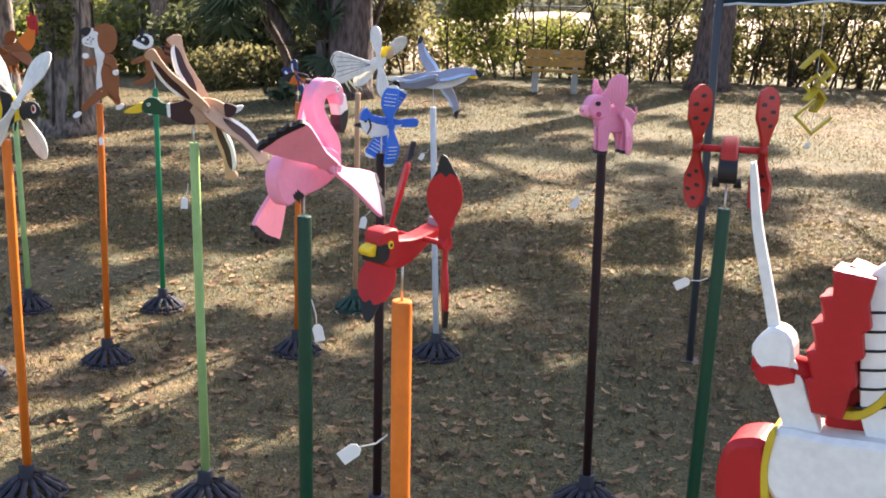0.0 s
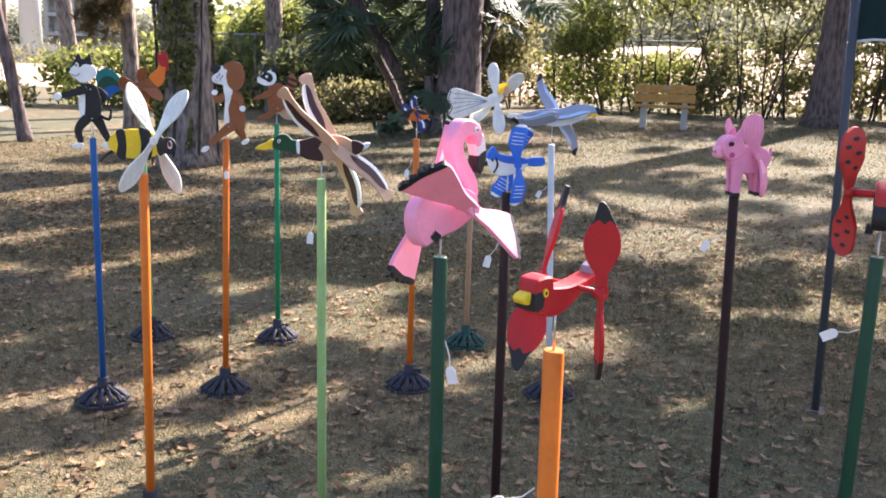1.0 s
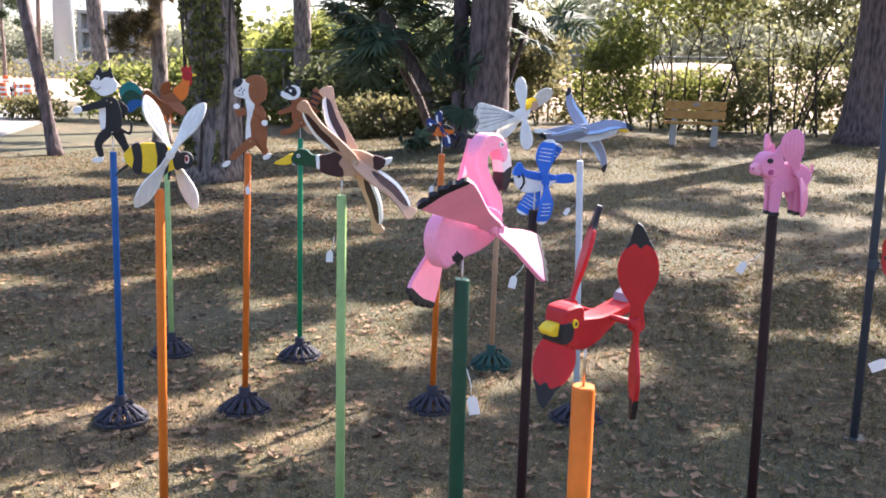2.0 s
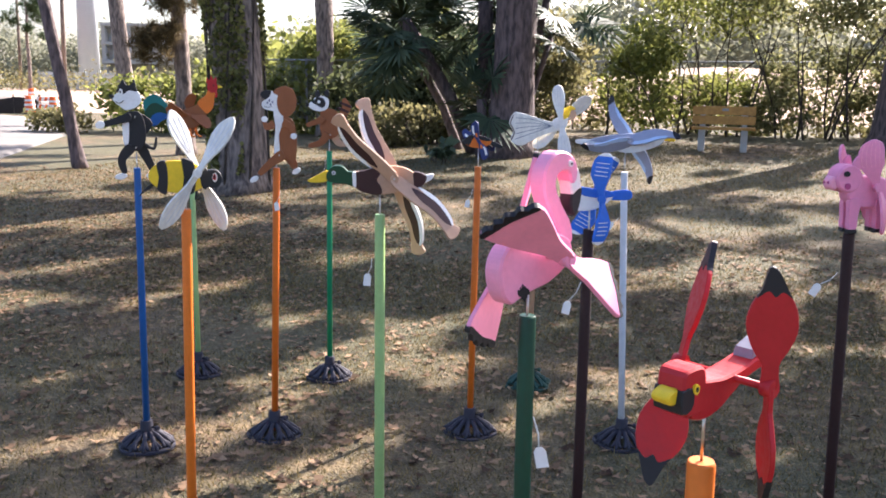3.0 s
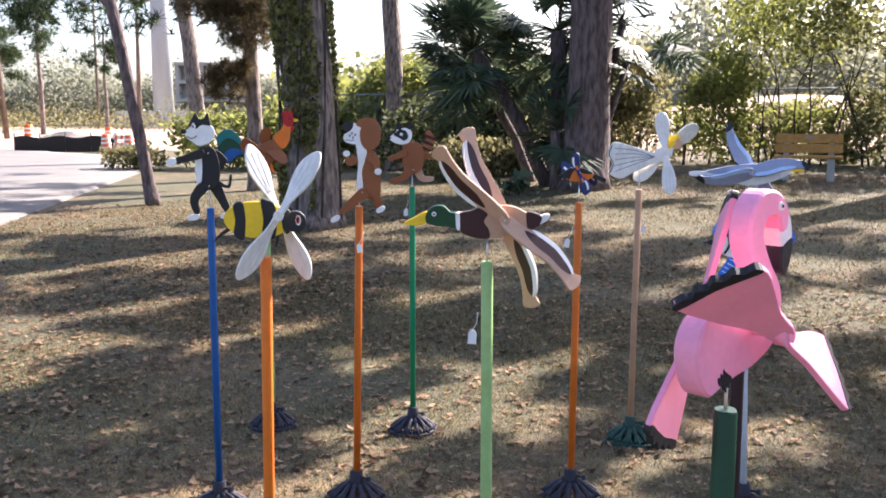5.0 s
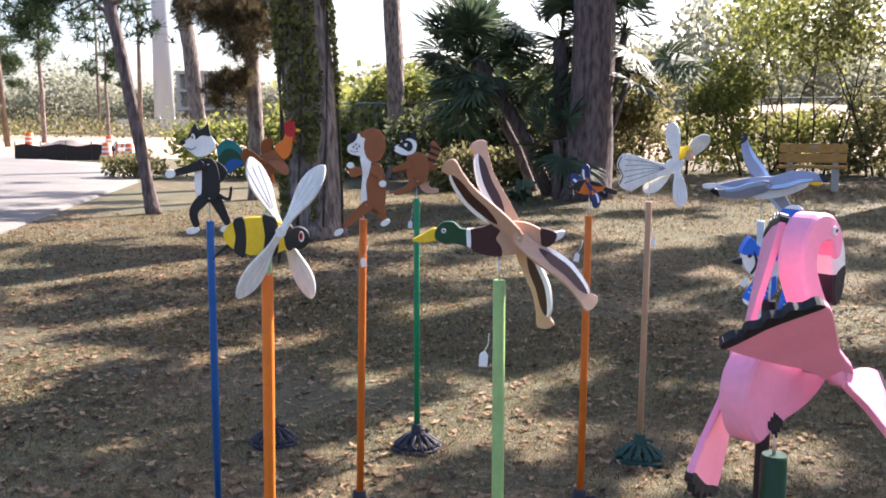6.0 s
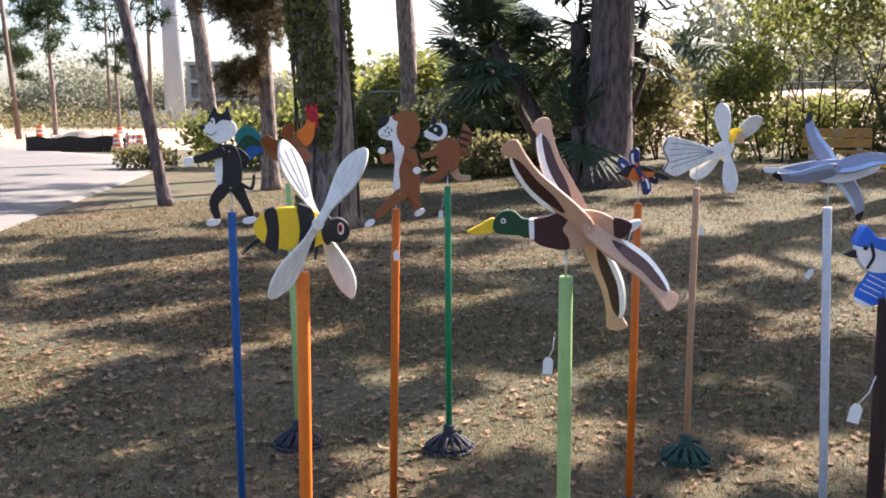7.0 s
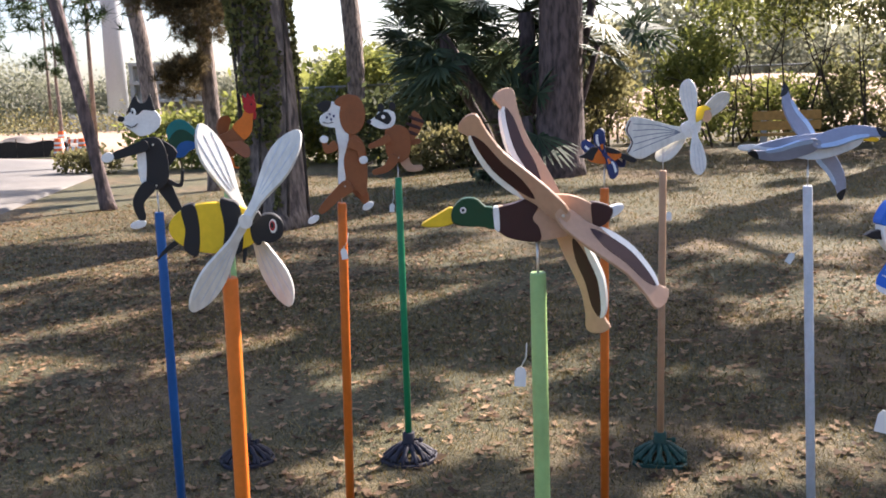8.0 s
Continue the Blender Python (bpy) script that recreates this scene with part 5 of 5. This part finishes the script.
RED_WING = [(0, -12), (0, 12), (35, 12), (60, 27), (95, 37), (125, 31), (150, 16), (180, 7), (175, -5), (150, -18), (120, -33), (85, -35), (55, -22), (35, -12)]
RED_TIP = [("black_tip", BLACK, [(136, 24), (150, 16.6), (181, 7.5), (176, -5.5), (150, -18.6), (136, -26), (146, -12), (138, -2), (147, 8)])]
rotor(car, 40, 88, -80, (92, -88), RED_WING, RED, (50, 50), RED_TIP, 8, hub_r=14)
rotor(car, 40, 88, 80, (70, -110), RED_WING, RED, (-50, -50), RED_TIP, 8, hub_r=14, grow=1.1)

# ladybird, seen end on
lad = whirligig("ladybird_whirligig", "ladybird", 85, "red wooden ladybird whirligig with spotted propellers", 70)
board(lad, "body", oval(0, 112, 66, 50), 36, SCARLET, bevel=5)
board(lad, "face", oval(-52, 92, 26, 28), 40, BLACK)
for y in (-18, 18):
    for q in ((-5, 130), (30, 112), (0, 90), (-30, 120)):
        board(lad, "spot", oval(*q, 9, 9), 3, BLACK, y, 3, 0)
for y in (-22, 22):
    board(lad, "foot", oval(-20, 62, 18, 12), 16, BLACK, y, 4)
axle(lad, 0, 132, 74, RED, 8)
LP = [("spot", BLACK, s, s + 0.065, v, v + 0.26) for s, v in ((0.36, -0.3), (0.46, 0.1), (0.58, -0.34), (0.68, 0.12), (0.8, -0.2))]
propeller(lad, 0, 132, -70, (84, -96), 138, 62, SCARLET, 44, LP, thick=8)
propeller(lad, 0, 132, 70, (94, -86), 138, 62, SCARLET, 44, LP, thick=8)

# toy soldier: plain blocks, half hidden beside the path
sol = whirligig("soldier_whirligig", "soldier", -20, "red and white wooden toy soldier whirligig with a sword arm", 10)
board(sol, "jacket", [(-104, 150), (-72, 152), (-30, 140), (60, 130), (90, 60), (70, -20), (-90, -26), (-96, 40)], 40, RED, 20, 3)
sl = board(sol, "sleeve", [(-108, 158), (-105, 132), (-117, 129), (-111, 104), (-122, 100), (-115, 74), (-124, 70), (-116, 44), (-122, 40), (-112, 7),
                          (-82, 7), (-78, 38), (-73, 44), (-78, 68), (-70, 74), (-74, 98), (-67, 104), (-72, 128), (-68, 155)], 48, RED, -6, 0, 3, label="stepped red sleeve")
pn = board(sol, "front_panel", [(-74, 158), (-20, 166), (20, 150), (10, 60), (-40, -10), (-68, 10)], 24, WHITE, -2, 3, label="white front with black cords")
for k in range(6):
    limb(pn, "cord", [(-72, 118 - 20 * k), (-52, 122 - 20 * k), (-36, 130 - 20 * k)], [2.5, 2.5, 2.5], 27, BLACK, -2)
limb(pn, "braid", [(-20, 165), (-44, 110), (-40, 50), (-66, 12), (-98, 8)], [9, 9, 9, 9, 9], 29, GOLD, -2)
board(sol, "trousers", [(-150, -24), (-90, -14), (40, -4), (110, -40), (100, -110), (-40, -104), (-140, -96)], 60, WHITE, -4, 4, 6)
board(sol, "boot", [(-196, -56), (-172, -36), (-148, -42), (-146, -110), (-196, -120)], 64, RED, -4, 4, 8, label="red boot end")
limb(sol, "boot_band", [(-146, -22), (-150, -60), (-146, -100)], [7, 7, 7], 66, GOLD, -4)
part("axle", tube_bm([(-0.176, -0.01, 0.05), (-0.14, -0.01, 0.046), (-0.138, -0.01, 0.046), (-0.09, -0.01, 0.04)], [0.017, 0.017, 0.0135, 0.0135], 14), RED, sol)
arm = limb(sol, "arm", [(-150, 52), (-132, 10), (-112, -32)], [30, 34, 30], 22, WHITE, -12)
board(arm, "hand", [(-178, 66), (-160, 88), (-140, 80), (-136, 50), (-152, 38), (-172, 46)], 30, WHITE, -12, 3, 3)
board(arm, "cuff", [(-172, 42), (-140, 50), (-132, 34), (-164, 26)], 34, RED, -12, 2, 2)
sw = limb(arm, "sword", [(-158, 78), (-172, 130), (-188, 190), (-198, 250)], [10, 11, 10, 6], 7, WHITE, -12)

# ---------- price tags on strings ----------
for key, dz, off, hang, yaw, tilt in (
    ("duck", -0.13, (-0.021, -0.01), (-0.012, -0.002, -0.045), 23, 4), ("dog", -0.10, (0.021, 0), (-0.02, 0, -0.05), 30, -8),
    ("raccoon", -0.05, (-0.02, -0.01), (-0.008, 0, -0.06), 27, 5), ("flamingo", -0.17, (0.02, -0.015), (0.012, -0.01, -0.05), 10, -12),
    ("pig", -0.11, (-0.021, -0.01), (-0.045, -0.02, -0.03), 5, 30), ("jay", -0.14, (-0.01, -0.021), (-0.03, -0.02, -0.05), 8, 12),
    ("gull", -0.2, (-0.02, -0.01), (-0.025, 0, -0.02), 10, 30), ("cardinal", -0.2, (-0.015, -0.018), (-0.04, -0.01, -0.02), 0, 50),
    ("oriole", -0.1, (-0.02, -0.005), (-0.02, 0, -0.05), 18, 10), ("angel", -0.12, (0.02, -0.005), (0.006, 0, -0.05), 13, 0),
    ("ladybird", -0.16, (-0.02, -0.01), (-0.04, 0, -0.01), -5, 60),
):
    (bx0, by0), (tx, ty) = P[key]
    f = (1.25 + dz) / 1.25
    price_tag((bx0 + (tx - bx0) * f + off[0], by0 + (ty - by0) * f + off[1], 1.25 + dz), hang, yaw, tilt=tilt)

# ---------- road works and far things ----------
silt = thing("silt_fence", (-33.3, 28.6, 0.0), 0, "black cloth silt fence round a soil heap", "silt fence")
bm = bmesh.new()
row = []
for k in range(21):
    f = k / 20
    x, y = 3.9 * f, 1.75 * f
    row.append([bm.verts.new((x, y + 0.03 * math.sin(k * 1.3), -0.02)), bm.verts.new((x, y, 0.3)), bm.verts.new((x + 0.02, y + 0.02, 0.62 + 0.05 * math.sin(k * 0.9)))])
for a, b in zip(row, row[1:]):
    for k in range(2):
        bm.faces.new((a[k], b[k], b[k + 1], a[k + 1]))
bmesh.ops.solidify(bm, geom=bm.faces[:], thickness=0.01)
part("cloth", bm, SILT, silt)
for k in range(5):
    part("stake", box_bm((0.04, 0.04, 0.8), (3.9 * k / 4, 1.75 * k / 4 + 0.03, 0.38)), UTIL, silt)
hx, hy = np.linspace(-1, 1, 26), np.linspace(-1, 1, 14)
hv = [(2.6 * x, 1.1 * y, 0.85 * max(0, 1 - x * x - y * y) ** 0.7 * (0.75 + 0.6 * noise.noise(Vector((x * 3, y * 3, 1)))) - 0.03) for y in hy for x in hx]
hf = [(j * 26 + i, j * 26 + i + 1, (j + 1) * 26 + i + 1, (j + 1) * 26 + i) for j in range(13) for i in range(25)]
heap = tagged(mesh_part("soil_heap", hv, hf, MOUND), "heap of loose grey soil behind the silt fence", "soil heap")
heap.matrix_basis = pose(-32.6, 31.6, 0.1, 0, 0, 24)


def barrel(x, y, h=0.95):
    th = thing("traffic_barrel", (x, y, 0.02), 0, "orange traffic barrel with white bands", "barrel", "traffic barrels")
    s = h / 0.95
    part("body", tube_bm([(0, 0, z * s) for z in (0.06, 0.3, 0.31, 0.55, 0.56, 0.78, 0.79, 0.93, 0.95)], [r * s for r in (0.29, 0.28, 0.265, 0.255, 0.24, 0.23, 0.215, 0.2, 0.17)], 18), BARREL, th)
    for a, b, r in ((0.2, 0.3, 0.288), (0.44, 0.55, 0.266), (0.67, 0.77, 0.238)):
        part("band", tube_bm([(0, 0, a * s), (0, 0, b * s)], [r * s, (r - 0.004) * s], 18, caps=False), WHITE, th, "white reflective band")
    part("foot", tube_bm([(0, 0, 0), (0, 0, 0.06 * s)], [0.36 * s, 0.33 * s], 18), BLACK, th)


barrel(-29.0, 29.4, 0.72), barrel(-27.3, 28.9, 0.72), barrel(-52, 42.6), barrel(-44, 38.8), barrel(-36.5, 37.2, 0.85)
bar = thing("road_barricade", (-28.3, 29.7, 0.02), 30, "orange and white striped road barricade", "barricade")
for z in (0.3, 0.6):
    part("board", box_bm((0.9, 0.03, 0.16), (0, 0, z), 0.004), WHITE, bar)
    for k in range(4):
        part("stripe", box_bm((0.1, 0.034, 0.16), (-0.33 + 0.22 * k, 0, z), 0, None, pose(0, 0, 0, 0, 20, 0)), BARREL, bar)
for x in (-0.4, 0.4):
    part("leg", box_bm((0.04, 0.5, 0.04), (x, 0, 0.02)), UTIL, bar)
    part("upright", box_bm((0.04, 0.05, 0.75), (x, 0.045, 0.4)), UTIL, bar)

for x, y, h, lean in ((-46.2, 39.2, 11, -0.9), (-43.5, 47, 9, 0.2), (-70, 70, 12, 0.1)):
    up = thing("utility_pole", (x, y, 0), 0, "weathered wooden utility pole", "utility pole", "utility poles")
    part("shaft", tube_bm([(0, 0, -0.1), (lean * 0.5, 0, h / 2), (lean, 0, h)], [0.16, 0.13, 0.1], 10), UTIL, up)
    part("crossarm", box_bm((2.2, 0.1, 0.12), (lean * 0.93, 0, h * 0.94), 0.01), UTIL, up)
for x, y, r, h, lab in ((-64.5, 73, 1.0, 24, "broad pale steel monopole mast"), (-14.6, 80, 0.42, 20, "slim pale steel light mast")):
    mp = thing("steel_mast", (x, y, 0), 0, lab, "mast")
    part("shaft", tube_bm([(0, 0, -0.2), (0, 0, h / 2), (0, 0, h)], [r, r * 0.86, r * 0.7], 18), MONO, mp)
    part("flange", tube_bm([(0, 0, 0), (0, 0, 0.3)], [r * 1.3, r * 1.3], 18), CONCRETE, mp)
wf = thing("site_fence", (-66, 69, 0), 8, "pale mesh site fence by the mast", "fence")
for k in range(6):
    part("panel", box_bm((1.5, 0.04, 1.5), (k * 1.6, 0, 1.0), 0.01), CREAM, wf)
    part("post", tube_bm([(k * 1.6 - 0.8, 0, 0), (k * 1.6 - 0.8, 0, 2.0)], [0.05] * 2, 6), GALV, wf)
bld = thing("concrete_building", (-75, 94, 0), 37, "pale unfinished concrete building among trees", "building")
for k in range(3):
    part("floor_slab", box_bm((9, 6, 0.4), (0, 0, 3.0 + 2.1 * k), 0.03), CONCRETE, bld)
for x in (-4.2, -1.4, 1.4, 4.2):
    part("column", box_bm((0.45, 0.45, 7.0), (x, -2.6, 3.5), 0.02), CONCRETE, bld)
    part("column", box_bm((0.45, 0.45, 7.0), (x, 2.6, 3.5), 0.02), CONCRETE, bld)
part("wall", box_bm((8.4, 0.3, 7.0), (0, 2.9, 3.5), 0.02), GREYW, bld)

# ---------- fallen leaves and grass ----------
n = 74000
lx = np.concatenate([rng.uniform(-7.5, 4, 36000), rng.uniform(-13, -4, 20000), rng.uniform(-12, 6, n - 56000)])
ly = np.concatenate([rng.uniform(0.8, 9.5, 36000), rng.uniform(3.5, 13, 20000), rng.uniform(6, 21, n - 56000)])
lz = np.array([ground_z(a, b) for a, b in zip(lx, ly)])
V, F = [], []
for x, y, z in zip(lx, ly, lz):
    w, s = rng.uniform(0, 2 * math.pi), 0.007 + 0.036 * rng.uniform(0, 1) ** 2.6
    c, d = math.cos(w), math.sin(w)
    cu = rng.uniform(0.1, 0.5) * s
    z += 0.008 + 0.018 * noise.noise(Vector((x * 0.9, y * 0.9, 0)))
    t1, t2 = rng.uniform(-0.4, 0.4, 2)
    i = len(V)
    for u, v, h in ((-1, 0.1, cu * 0.7), (-0.25, 0.2, cu * 0.4), (0.1, 0.62, cu * 0.5 + t1 * s), (1.1, 0.15, cu), (0.35, -0.25, 0.15 * cu), (-0.3, -0.6, cu * 0.5 + t2 * s)):
        V.append((x + s * (u * c - v * d), y + s * (u * d + v * c), z + h))
    V.append((x, y, z))
    F += [(i + 6, i + k, i + (k + 1) % 6) for k in range(6)]
tagged(mesh_part("fallen_leaves", V, F, DEAD), "scattered dry brown fallen leaves", "leaves", kind="stuff")


def grass(name, x0, x1, y0, y1, n, h, w):
    x, y = rng.uniform(x0, x1, n), rng.uniform(y0, y1, n)
    keep = np.array([noise.noise(Vector((a * 0.7, b * 0.7, 4))) + 0.5 * noise.noise(Vector((a * 3, b * 3, 9))) > -0.35 + 0.3 * rng.uniform(-1, 1) for a, b in zip(x, y)])
    x, y = x[keep], y[keep]
    m = len(x)
    z = np.array([ground_z(a, b) + 0.018 * noise.noise(Vector((a * 0.9, b * 0.9, 0))) - 0.004 for a, b in zip(x, y)])
    a, l = rng.uniform(0, 2 * math.pi, m), rng.uniform(0.2, 1.3, m)
    hh = h * rng.uniform(0.5, 1.3, m)
    c, s = np.cos(a) * w, np.sin(a) * w
    tip = rng.uniform(0, 2 * math.pi, m)
    v = np.stack([np.stack([x - c, y - s, z], 1), np.stack([x + c, y + s, z], 1), np.stack([x + np.cos(tip) * hh * l, y + np.sin(tip) * hh * l, z + hh], 1)], 1).reshape(-1, 3)
    tagged(mesh_part(name, v, np.arange(3 * m).reshape(-1, 3), BLADE), "short dry grass blades", "grass", kind="stuff")


grass("grass", -5.5, 3.2, 0.6, 8.0, 150000, 0.032, 0.0026)
grass("grass", -12.0, 5.0, 5.5, 19.5, 110000, 0.04, 0.005)
